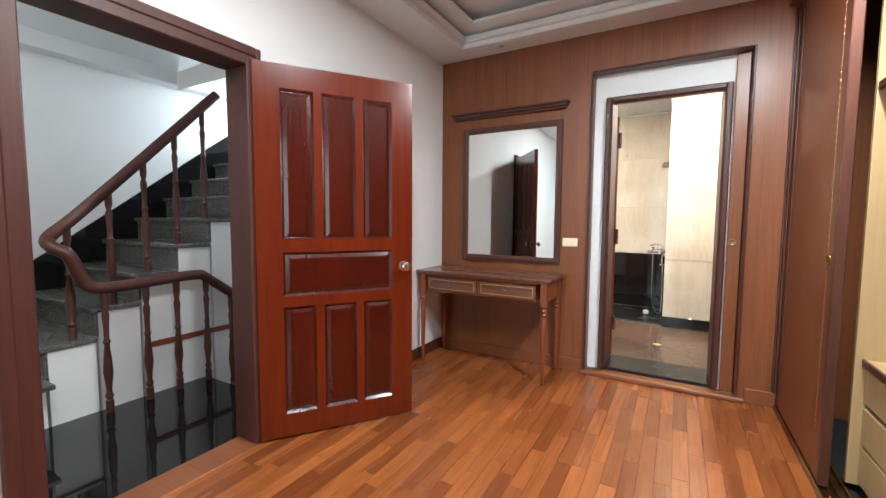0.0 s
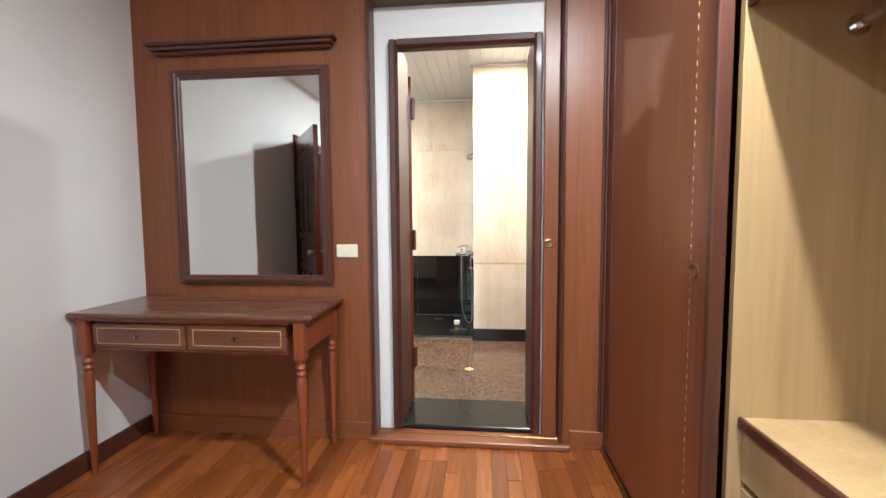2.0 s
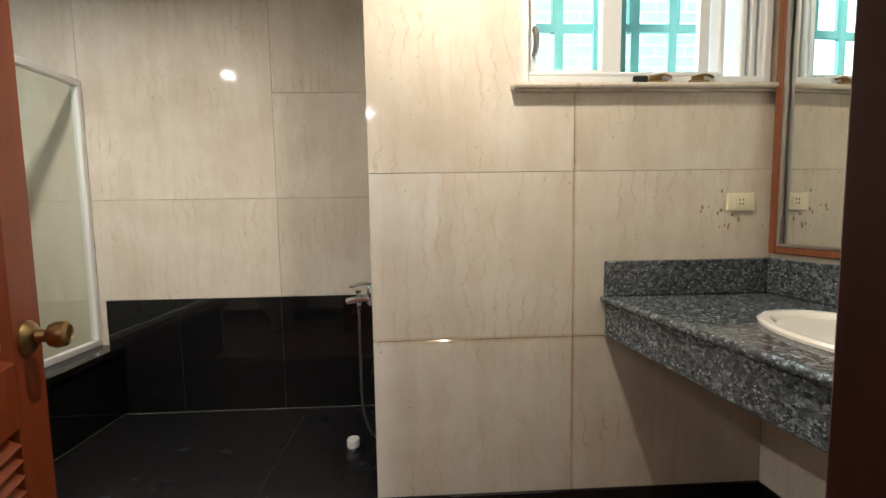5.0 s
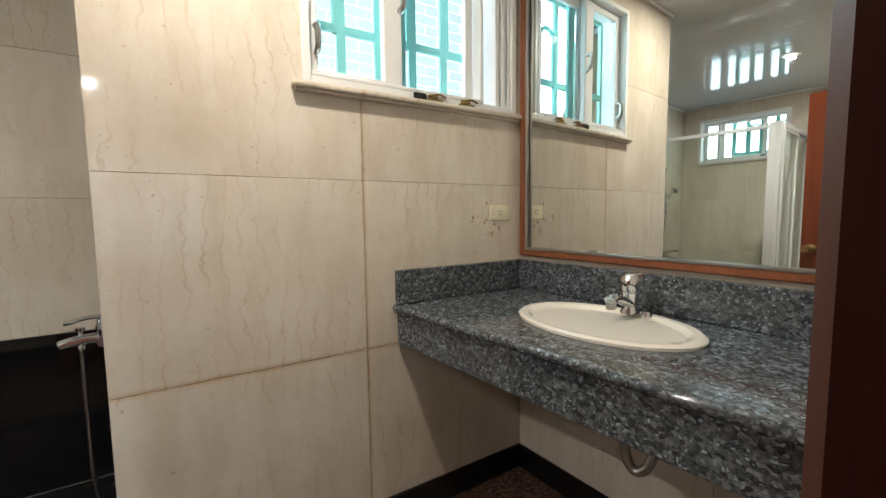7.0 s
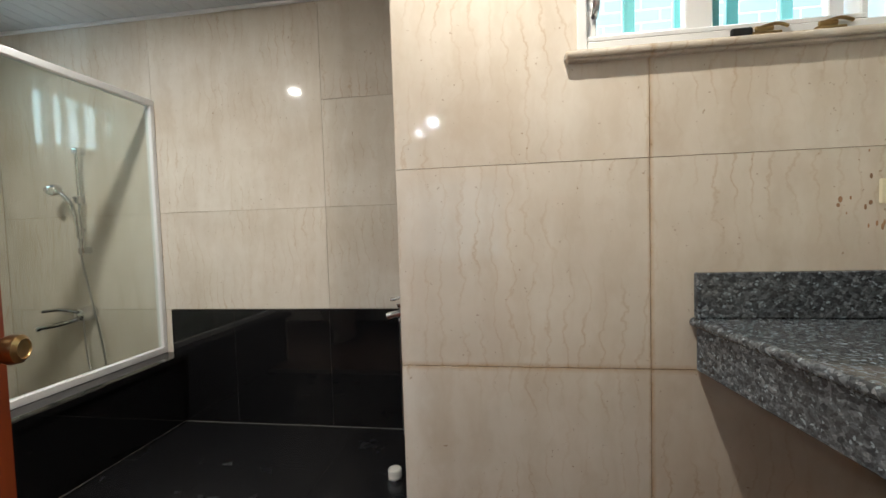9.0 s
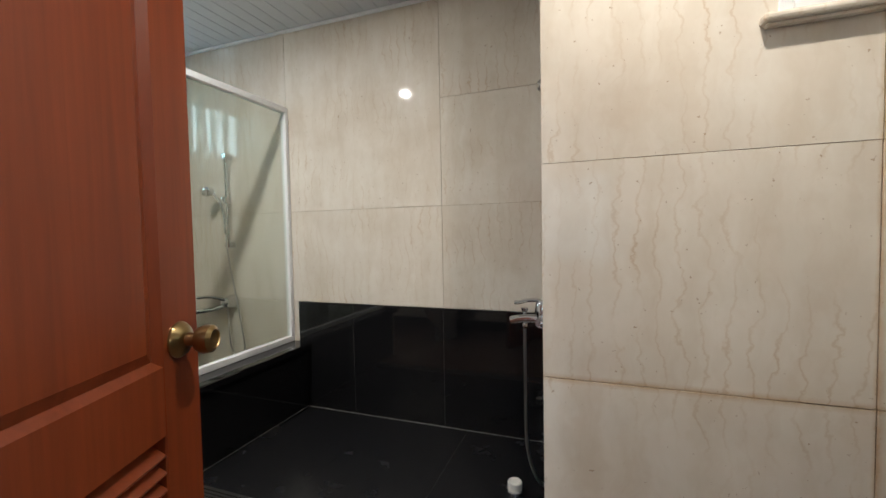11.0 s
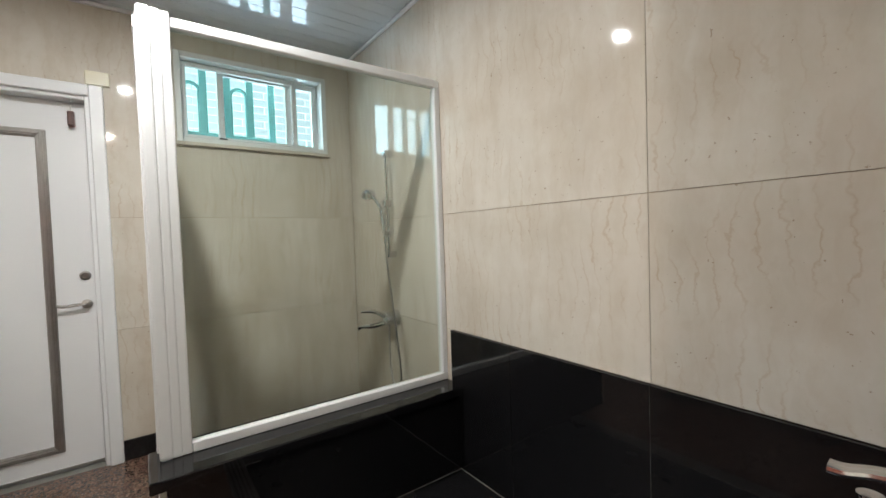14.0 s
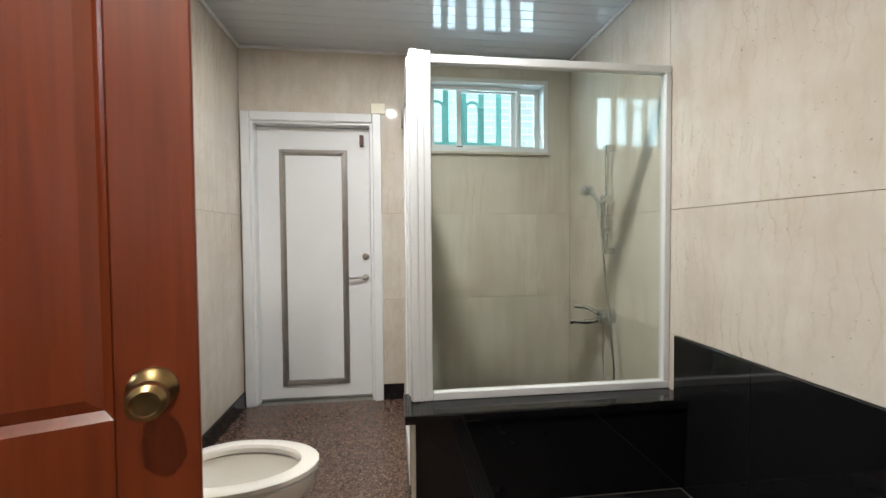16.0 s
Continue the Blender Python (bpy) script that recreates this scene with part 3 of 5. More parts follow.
def baluster_profile(h):
    s = [(0.022, 0), (0.022, 0.10), (0.014, 0.11), (0.024, 0.14), (0.015, 0.17), (0.017, 0.22), (0.027, 0.33), (0.022, 0.44), (0.014, 0.56),
         (0.022, 0.58), (0.014, 0.60), (0.016, 0.72), (0.021, 0.80), (0.013, 0.84), (0.02, 0.88), (0.02, 1.0)]
    return [(r, z * h) for r, z in s]
for y, z0, z1 in ((0.69, 0, 0.79), (0.92, 0, 0.79), (1.115, 0, 0.79), (1.325, 0, 0.79), (1.52, -0.18, 0.63)):
    bal_part(lathe("baluster", baluster_profile(z1 - z0), "frame", None, pose(-2.96, y, z0), 12))
for y in (0.57, 0.79, 1.0, 1.21, 1.42):
    k = int((y + 0.08) / 0.25)
    z0 = 0.10 + 0.19 * k
    bal_part(lathe("baluster", baluster_profile(1.235 + (y - 0.6) * 1.04 - 0.02 - z0), "frame", None, pose(-3.1, y, z0), 12))

# entry door frame
bm = bmesh.new()
for y0, y1 in ((0.0, 0.07), (0.915, 0.985)):
    add_box(bm, -2.0, -1.815, y0, y1, 0.002, 2.09, 0.006)
add_box(bm, -2.0, -1.815, 0.07, 0.915, 2.03, 2.09, 0.006)
for y0, y1 in ((-0.045, 0.012), (0.973, 1.0)):
    add_box(bm, -1.834, -1.808, y0, y1, 0.002, 2.13, 0.008)
add_box(bm, -1.834, -1.808, 0.012, 0.973, 2.078, 2.13, 0.008)
structure(finish("door_frame_entry", bm, "frame"), "dark red wooden door frame", "door frame")


def raised_panel(name, x0, x1, z0, z1, y, mat, parent, side=-1):
    """A raised panel with sloping margins and a moulding round it."""
    bm = bmesh.new()
    d = 0.035
    o = [(x0, z0), (x1, z0), (x1, z1), (x0, z1)]
    i1 = [(x0 + 0.014, z0 + 0.014), (x1 - 0.014, z0 + 0.014), (x1 - 0.014, z1 - 0.014), (x0 + 0.014, z1 - 0.014)]
    i2 = [(x0 + d, z0 + d), (x1 - d, z0 + d), (x1 - d, z1 - d), (x0 + d, z1 - d)]
    loops = [[bm.verts.new((x, y + side * h, z)) for x, z in pts] for pts, h in ((o, 0.003), (i1, -0.009), (i2, -0.001))]
    for a, b in zip(loops, loops[1:]):
        for i in range(4):
            j = (i + 1) % 4
            bm.faces.new((a[i], a[j], b[j], b[i]))
    bm.faces.new(loops[-1])
    back = [bm.verts.new((x, y - side * 0.014, z)) for x, z in o]
    for i in range(4):
        j = (i + 1) % 4
        bm.faces.new((loops[0][j], loops[0][i], back[i], back[j]))
    bmesh.ops.recalc_face_normals(bm, faces=bm.faces)
    return finish(name, bm, mat, parent)


# entry door, open
W, HT = 0.887, 2.05
ang = math.degrees(math.atan2(1.671 - 0.945, -1.316 + 1.824))
ed = empty("entry_door", -1.822, 0.947, 0.012, ang)
tagged(ed, "glossy red mahogany door with seven raised panels, standing open", "door")
cols = [(0.13, 0.305), (0.35, 0.537), (0.58, 0.755)]
bm = bmesh.new()
for z0, z1 in ((0, 0.13), (0.74, 0.80), (1.045, 1.115), (1.925, HT)):
    add_box(bm, 0, W, -0.02, 0.02, z0, z1)
for z0, z1 in ((0.13, 0.74), (1.115, 1.925)):
    for a, b in ((0, 0.13), (0.305, 0.35), (0.537, 0.58), (0.755, W)):
        add_box(bm, a, b, -0.02, 0.02, z0, z1)
for a, b in ((0, 0.13), (0.755, W)):
    add_box(bm, a, b, -0.02, 0.02, 0.80, 1.045)
finish("stiles_and_rails", bm, "red", ed)
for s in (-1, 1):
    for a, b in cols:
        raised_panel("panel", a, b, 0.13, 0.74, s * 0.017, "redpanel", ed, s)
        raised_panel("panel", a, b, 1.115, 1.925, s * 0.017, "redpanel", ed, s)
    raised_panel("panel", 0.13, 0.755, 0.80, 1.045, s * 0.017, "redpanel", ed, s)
    k = lathe("knob", [(0.031, 0), (0.031, 0.006), (0.012, 0.012), (0.012, 0.03), (0.022, 0.036), (0.028, 0.05), (0.027, 0.062), (0.016, 0.07), (0, 0.071)],
              "chrome", ed, pose(W - 0.06, s * 0.02, 0.945, 90 if s < 0 else -90, 0, 0))
    tagged(k, "polished chrome knob")
for z in (0.25, 1.02, 1.78):
    h = box("hinge", -0.012, 0.012, 0.008, 0.03, z, z + 0.11, "brass", ed, 0.003)

# ---- wardrobe ----
wd = empty("wardrobe", 1.1, 1.5, 0)
tagged(wd, "built-in wardrobe with brown sliding doors and a pale maple inside", "wardrobe")
def wpart(ob):
    ob.parent = wd
    ob.matrix_parent_inverse = Matrix.Translation((-1.1, -1.5, 0))
    return ob
bm = bmesh.new()
add_box(bm, 0.755, 0.785, 2.0, 2.968, 0.03, 2.60, 0.003)
wpart(finish("sliding_door", bm, "veneer"))
wpart(boxes("door_edge", [(0.747, 0.788, 1.975, 2.0, 0.03, 2.60), (0.75, 0.756, 2.86, 2.9, 0.03, 2.6)], "trim", None, 0.004))
wpart(box("sliding_door", 0.70, 0.73, 0.10, 1.05, 0.03, 2.60, "veneer", None, 0.004))
wpart(box("sliding_door", 0.755, 0.785, -2.0, 0.16, 0.03, 2.60, "veneer", None, 0.004))
wpart(box("fascia", 0.69, 0.80, -2.7, 2.968, 2.60, 2.689, "veneer_h", None, 0.003))
wpart(boxes("floor_track", [(0.741, 0.87, -2.0, 2.95, 0.0, 0.012), (0.69, 0.74, -2.0, 1.06, 0.0, 0.03)] + [(x, x + 0.012, -2.0, 2.95, 0.012, 0.026) for x in (0.744, 0.775, 0.81, 0.85)], "brass", None, 0.002))
# black sheet in place of the shade inside the empty gap
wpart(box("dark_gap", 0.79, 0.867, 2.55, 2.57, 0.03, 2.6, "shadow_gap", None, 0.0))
wpart(boxes("carcass", [(0.868, 1.43, 2.072, 2.095, 0.03, 2.6), (1.42, 1.445, 0.3, 2.07, 0.03, 2.6), (0.87, 1.43, 0.27, 0.3, 0.03, 2.6),
                        (0.87, 1.43, 0.3, 2.07, 2.57, 2.6), (0.87, 1.43, 2.094, 2.968, 2.57, 2.6)], "maple", None, 0.001))
wpart(box("shelf", 0.885, 1.42, 0.3, 2.07, 1.83, 1.852, "maple", None, 0.001))
wpart(box("shelf_edge", 0.87, 0.885, 0.3, 2.07, 1.822, 1.856, "trim", None, 0.003))
wpart(tube("rod", [(1.16, 0.31, 1.76), (1.16, 2.06, 1.76)], 0.014, "chrome", None, 1))
wpart(lathe("rod_socket", [(0.03, 0), (0.03, 0.01), (0.018, 0.012), (0, 0.013)], "chrome", None, pose(1.16, 2.07, 1.76, 90, 0, 0)))
wpart(box("chest_top", 0.905, 1.42, 0.3, 2.07, 0.60, 0.622, "maple", None, 0.001))
wpart(box("chest_edge", 0.89, 0.905, 0.3, 2.07, 0.59, 0.626, "trim", None, 0.004))
for z0, z1 in ((0.05, 0.225), (0.235, 0.405), (0.425, 0.585)):
    for y0, y1 in ((1.19, 2.065), (0.305, 1.18)):
        wpart(box("drawer_front", 0.905, 0.925, y0, y1, z0, z1, "maple", None, 0.003))
# black sheet behind the fronts paints the shade between drawers
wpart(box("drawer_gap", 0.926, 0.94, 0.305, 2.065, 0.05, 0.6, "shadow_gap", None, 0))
for x, y, z in ((0.755, 2.075, 1.07), (0.70, 1.005, 1.09)):
    k = wpart(lathe("finger_pull", [(0.026, 0), (0.026, 0.004), (0.021, 0.006), (0.014, 0.003), (0, 0.002)], "brass", None, pose(x, y, z, 0, -90, 0)))
    tagged(k, "round brass finger pull")
for x, y in ((0.7535, 2.098), (0.6985, 0.949)):
    bm = bmesh.new()
    for i in range(60):
        add_box(bm, x, x + 0.0012, y, y + 0.0008, 0.25 + i * 0.034, 0.25 + i * 0.034 + 0.014)
    tagged(wpart(finish("stitched_line", bm, "inlay")), kind="stuff")

# ---- bedroom things ----
dt = empty("dressing_table", -1.22, 2.72, 0)
tagged(dt, "reddish wooden dressing table with two inlaid drawers and turned legs", "table")
box("top", -0.60, 0.575, -0.23, 0.235, 0.785, 0.806, "tabletop", dt, 0.006, 2)
box("top_moulding", -0.585, 0.56, -0.215, 0.232, 0.768, 0.786, "table", dt, 0.004)
boxes("apron", [(-0.55, 0.52, 0.17, 0.19, 0.63, 0.77), (-0.565, -0.545, -0.15, 0.17, 0.63, 0.77), (0.515, 0.535, -0.15, 0.17, 0.63, 0.77),
                (-0.50, 0.46, -0.19, -0.17, 0.755, 0.77), (-0.50, 0.46, -0.19, -0.17, 0.622, 0.634), (-0.03, -0.016, -0.19, -0.17, 0.634, 0.755)], "table", dt, 0.001)
for x0, x1 in ((-0.497, -0.032), (-0.014, 0.457)):
    dr = box("drawer", x0, x1, -0.202, 0.15, 0.637, 0.752, "tabletop", dt, 0.003)
    bm = bmesh.new()
    ring_y(bm, x0 + 0.022, x1 - 0.022, 0.656, 0.733, 0.004, -0.2032, -0.2015, 0)
    finish("inlay", bm, "inlay", dt)
    lathe("drawer_knob", [(0.007, 0), (0.006, 0.01), (0.011, 0.017), (0.008, 0.024), (0, 0.025)], "chrome", dt, pose((x0 + x1) / 2, -0.202, 0.695, 90, 0, 0), 12)
for x in (-0.545, 0.52):
    for y in (-0.19, 0.19):
        box("leg_block", x - 0.024, x + 0.024, y - 0.024, y + 0.024, 0.60, 0.77, "table", dt, 0.003)
        lathe("leg", [(0.011, 0), (0.013, 0.02), (0.02, 0.36), (0.024, 0.50), (0.016, 0.52), (0.024, 0.535), (0.017, 0.55), (0.025, 0.565), (0.018, 0.58), (0.022, 0.60)],
              "table", dt, pose(x, y, 0), 16)

wm = empty("wall_mirror", -1.15, 2.97, 1.47)
tagged(wm, "square wall mirror in a moulded brown wooden frame", "mirror")
bm = bmesh.new()
ring_y(bm, -0.45, 0.45, -0.592, 0.592, 0.05, -0.026, 0, 0.006)
ring_y(bm, -0.435, 0.435, -0.577, 0.577, 0.02, -0.034, -0.02, 0.005)
finish("frame", bm, "trim", wm)
box("glass", -0.402, 0.402, -0.012, -0.002, -0.544, 0.544, "mirror", wm, 0.0)
shelf = empty("picture_ledge", -1.18, 2.97, 2.17)
tagged(shelf, "narrow dark brown moulded ledge above the mirror", "ledge")
boxes("moulding", [(-0.53, 0.53, -0.07, -0.001, 0.012, 0.03), (-0.515, 0.515, -0.055, -0.001, -0.008, 0.012), (-0.50, 0.50, -0.035, -0.001, -0.025, -0.008)], "trim", shelf, 0.005)
sw = empty("light_switch", -0.622, 2.97, 1.063)
tagged(sw, "ivory plastic light switch plate with three rockers", "switch")
box("plate", -0.06, 0.06, -0.009, 0, -0.036, 0.036, "ivory", sw, 0.004)
for i in (-1, 0, 1):
    box("rocker", i * 0.024 - 0.009, i * 0.024 + 0.009, -0.012, -0.008, -0.012, 0.012, "ivory", sw, 0.002)
dl = empty("ceiling_spot", -1.2, 2.84, BZ)
tagged(dl, "small recessed ceiling spot, switched off", "lamp")
lathe("ring", [(0.03, 0.003), (0.032, -0.004), (0.05, -0.004), (0.052, 0.0)], "alu", dl, None, 24)
lathe("bulb", [(0.026, 0.002), (0.018, -0.008), (0, -0.012)], "steel", dl, None, 16)
cl = empty("wardrobe_spot", 0.64, 1.4, BZ)
tagged(cl, "small recessed ceiling spot beside the wardrobe, lit", "lamp")
lathe("ring", [(0.034, 0.003), (0.035, -0.004), (0.046, -0.004), (0.047, 0.0)], "alu", cl, None, 24)
lathe("diffuser", [(0.034, 0.002), (0.02, -0.003), (0, -0.004)], "lampcool", cl, None, 20)
for lx, ly in ((-0.51, 0.42), (-0.80, -0.17)):
    cl = empty("ceiling_lamp", lx, ly, 2.87)
    tagged(cl, "small round white ceiling lamp, lit", "lamp", "bedroom ceiling lamps")
    lathe("base", [(0.08, 0), (0.08, -0.03), (0.07, -0.04), (0.05, -0.042)], "alu", cl, None, 28)
    lathe("diffuser", [(0.054, -0.04), (0.048, -0.06), (0.03, -0.072), (0, -0.076)], "lampcool", cl, None, 28)

# bedroom window behind the way in
def sash_window(name, label, x0, x1, z0, z1, y0, y1, n):
    w = empty(name, (x0 + x1) / 2, y0, z0)
    structure(w, label, "window")
    cx = (x0 + x1) / 2
    bm = bmesh.new()
    ring_y(bm, x0 - cx, x1 - cx, 0, z1 - z0, 0.05, 0, y1 - y0)
    for i in range(1, n):
        u = x0 - cx + (x1 - x0) * i / n
        add_box(bm, u - 0.025, u + 0.025, 0.005, y1 - y0 - 0.005, 0.05, z1 - z0 - 0.05, 0.003)
    finish("frame", bm, "alu", w)
    for i in range(n):
        g = box("pane", x0 - cx + (x1 - x0) * i / n + 0.026, x0 - cx + (x1 - x0) * (i + 1) / n - 0.026, (y1 - y0) / 2, (y1 - y0) / 2 + 0.004, 0.051, z1 - z0 - 0.051, "winglass", w, 0)
        g.visible_shadow = False
    return w


sash_window("window_1", "white aluminium bedroom window", -1.8, 0.6, 0.6, 2.4, -2.82, -2.75, 3)
# added out of sight, only to give the stair fill a source
sash_window("window_2", "white aluminium stairwell window, unseen and added to carry fill light", -4.1, -3.35, 1.7, 2.9, 2.96, 3.02, 2)

# ---- structure: bathroom ----
XW, XE, YS, YN, YB = -3.07, 1.64, 3.345, 5.88, 4.784
T = 0.006   # slab thickness
SKEW = 3.0  # degrees by which the vanity wall leaves the square


def off_square(ob):
    """Turns a thing with the vanity wall about the room's corner."""
    c = Matrix.Translation((XE, YB, 0))
    ob.matrix_world = c @ Matrix.Rotation(radians(SKEW), 4, "Z") @ Matrix.Translation((-XE, -YB, 0)) @ ob.matrix_world


def sheared(ob):
    """Leans the parts of a thing along the vanity wall, its end staying flush with the window wall."""
    for part in bpy.data.objects:
        if part.parent == ob:
            for v in part.data.vertices:
                v.co.x += math.tan(radians(SKEW)) * (1.5 - 1.48 * v.co.x) * (YB - ob.location.y - v.co.y)


structure(wall_y("wall_bath_stub", YB + T, 4.95, 0.05, XE + 0.2, 0, CZ, "grout", [(0.62, 1.6, 1.795, 2.56)]), "cream marble wall with a window above the vanity", "wall")
structure(wall_x("wall_bath_recess_east", 0.05, 0.17, 4.95, YN + T, 0, CZ, "grout"), "cream marble side wall of the shower recess", "wall")
structure(wall_y("wall_bath_north", YN + T, 6.05, -3.4, 0.17, 0, CZ, "grout"), "cream marble back wall", "wall")
structure(wall_x("wall_bath_west", -3.3, XW - T, 3.34, YN + T, 0, CZ, "grout", [(3.42, 4.31, 0.0, 2.16), (4.72, 5.69, 1.96, 2.53)]), "cream marble wall with a white door and a window", "wall")
off_square(structure(wall_x("wall_bath_east", XE + T, XE + 0.2, 3.26, YB + T, 0, CZ, "grout"), "cream marble wall behind the vanity", "wall"))
structure(wall_y("wall_bath_south", 3.322, YS - T, -3.3, 1.75, 0, CZ, "grout", [(-0.40, 0.45, 0, 2.31)]), "cream marble wall beside the doorway", "wall")
structure(box("floor_bath_base", -3.3, 1.96, 3.345, 6.0, -0.2, 0.037, "darkgrout", None, 0), "dark base under the bathroom floor", "floor")
# plastic strip ceiling, one mesh
bm = bmesh.new()
x = -3.3
while x < 1.9:
    add_box(bm, x, x + 0.0985, 3.3, 5.99 if x < 0.05 else 4.94, CZ, CZ + 0.012, 0.0025)
    x += 0.1
add_box(bm, -3.3, 0.17, 3.3, 6.0, CZ + 0.008, CZ + 0.05)
add_box(bm, 0.17, 1.96, 3.3, 4.95, CZ + 0.008, CZ + 0.05)
structure(finish("ceiling_bath", bm, "pvc"), "glossy pale grey plastic strip ceiling", "ceiling")
structure(boxes("trim_ceiling_edge", [(XW, 0.03, YN - 0.022, YN, CZ - 0.02, CZ), (XW, XW + 0.022, YS, YN - 0.022, CZ - 0.02, CZ), (XW + 0.022, XE, YS, YS + 0.022, CZ - 0.02, CZ),
                                      (0.03, XE, YB - 0.022, YB, CZ - 0.02, CZ), (0.008, 0.03, YB, YN - 0.022, CZ - 0.02, CZ)], "alu", None, 0.004), "white plastic ceiling edge strip", "trim")
# black skirting
structure(boxes("baseboard_bath", [(0.018, XE, YB - 0.014, YB, FZ, FZ + 0.12), 
                                   (XW, XW + 0.014, 4.37, 4.53, FZ, FZ + 0.12), (XW + 0.014, -0.41, YS, YS + 0.014, FZ, FZ + 0.12),
                                   (0.46, XE - 0.014, YS, YS + 0.014, FZ, FZ + 0.12)], "black", None, 0.003), "polished black stone skirting", "baseboard")
off_square(structure(box("baseboard_vanity", XE - 0.014, XE, YS - 0.05, YB - 0.016, FZ, FZ + 0.12, "black", None, 0.003), "polished black stone skirting below the vanity", "baseboard"))
structure(box("drain_channel_base", -1.73, 0.03, 4.83, 4.93, 0.02, FZ + 0.002, "steel", None, 0.001), "steel linear floor drain", "drain")
# no openings: black chips on the plate paint the shade of slots
bm = bmesh.new()
for i in range(110):
    for j in range(4):
        x = -1.71 + i * 0.0157
        add_box(bm, x, x + 0.008, 4.843 + j * 0.02, 4.852 + j * 0.02, FZ + 0.0021, FZ + 0.0032)
structure(finish("drain_slots", bm, "shadow_gap"), "black marks for the shaded slots of the steel drain grate", "drain")
# partition beside the tub
part = empty("tub_partition", -1.81, 5.2, FZ)
tagged(part, "low black granite partition with a thick stone cap", "partition")
box("body", -0.085, 0.07, -0.65, 0.68, -0.02, 0.42, "black", part, 0.001)
box("cap", -0.15, 0.115, -0.70, 0.68, 0.42, 0.463, "black", part, 0.006, 2)
box("end_tile", -0.085, 0.075, -0.672, -0.651, -0.02, 0.419, "marble", part, 0.002)
ss = empty("shower_screen", -1.87, 5.2, FZ + 0.463)
tagged(ss, "white aluminium framed glass shower screen on the partition", "shower screen")
bm = bmesh.new()
ztop = 2.165 - FZ - 0.463
add_box(bm, -0.022, 0.022, -0.56, 0.678, 0.0, 0.04, 0.004)
add_box(bm, -0.022, 0.022, -0.56, 0.678, ztop - 0.04, ztop, 0.004)
add_box(bm, -0.022, 0.022, 0.645, 0.678, 0.04, ztop - 0.04, 0.004)
finish("frame", bm, "alu", ss)
bm = bmesh.new()
add_box(bm, -0.04, 0.035, -0.665, -0.62, 0.0, ztop + 0.02, 0.012, None, 3)
add_box(bm, -0.034, 0.03, -0.625, -0.59, 0.0, ztop + 0.018, 0.008, None, 2)
add_box(bm, -0.028, 0.025, -0.595, -0.56, 0.0, ztop + 0.016, 0.006, None, 2)
finish("post", bm, "alu", ss)
g = box("glass", -0.003, 0.003, -0.56, 0.646, 0.04, ztop - 0.04, "glass", ss, 0)
g.visible_shadow = False
structure(boxes("baseboard_wet_area", [(XW, XW + 0.02, 4.62, YN, FZ, FZ + 0.03), (XW + 0.02, -1.90, YN - 0.02, YN, FZ, FZ + 0.03)], "black", None, 0.003),
          "black stone skirting round the shower area", "baseboard")
sl = empty("shower_sliding_doors", -2.48, 4.57, FZ)
tagged(sl, "white framed sliding glass doors of the shower area", "shower door")
boxes("rails", [(-0.585, 0.55, -0.045, 0.02, 0.0, 0.035), (-0.585, 0.55, -0.045, 0.02, 2.09, 2.14)], "alu", sl, 0.004)
for x0, x1, y in ((0.0, 0.55, -0.03), (-0.58, 0.03, 0.005)):
    bm = bmesh.new()
    ring_y(bm, x0, x1, 0.036, 2.089, 0.035, y - 0.012, y + 0.012, 0.003)
    finish("door_frame", bm, "alu", sl)
    g = box("pane", x0 + 0.035, x1 - 0.035, y - 0.002, y + 0.002, 0.07, 2.055, "glass", sl, 0)
    g.visible_shadow = False

# white door in the west wall
wdo = empty("white_door", -3.16, 3.865, FZ)
tagged(wdo, "white painted door with a silver rectangular moulding, closed", "door")
box("leaf", -0.02, 0.02, -0.42, 0.42, 0.015, 2.098, "gloss_white", wdo, 0.002)
bm = bmesh.new()
for w, h0, h1 in ((0.045, 0.020, 0.026), (0.032, 0.024, 0.036), (0.014, 0.026, 0.041)):
    o = (0.045 - w) / 2
    ring_x(bm, -0.262 + o, 0.245 - o, 0.115 + o, 1.93 - o, w, h0, h1, 0.003)
tagged(finish("moulding", bm, "steel", wdo), "brushed silver rectangular moulding")
lathe("lock", [(0.027, 0), (0.026, 0.01), (0.014, 0.014), (0.012, 0.01), (0, 0.01)], "steel", wdo, pose(0.02, 0.375, 1.11, 0, 90, 0))
lathe("rose", [(0.026, 0), (0.026, 0.01), (0.011, 0.014), (0.011, 0.04), (0, 0.041)], "steel", wdo, pose(0.02, 0.375, 0.945, 0, 90, 0))
tube("lever", [(0.055, 0.375, 0.945), (0.06, 0.33, 0.947), (0.06, 0.28, 0.943), (0.057, 0.25, 0.948)], 0.009, "steel", wdo, 4)
boxes("seal", [(-0.022, 0.024, -0.42, 0.42, 0.002, 0.022)], "steel", wdo, 0.001)
bm = bmesh.new()
ring_x(bm, 3.36, 4.372, FZ, 2.225, 0.065, XW - T - 0.01, -3.035, 0.006, False)
ring_x(bm, 3.395, 4.335, FZ, 2.19, 0.05, -3.24, -3.055, 0.005, False)
structure(finish("door_frame_west", bm, "gloss_white"), "white moulded door casing", "door frame")
cb = empty("door_closer", -3.11, 4.22, 2.05)
tagged(cb, "small dark metal catch at the door's upper corner", "latch")
box("body", -0.03, 0.02, -0.012, 0.018, -0.05, 0.03, "trim", cb, 0.004)
tube("wire", [(0.02, 0.005, 0.03), (0.05, 0.01, 0.1), (0.06, 0.015, 0.17)], 0.003, "alu", cb, 4, 6)
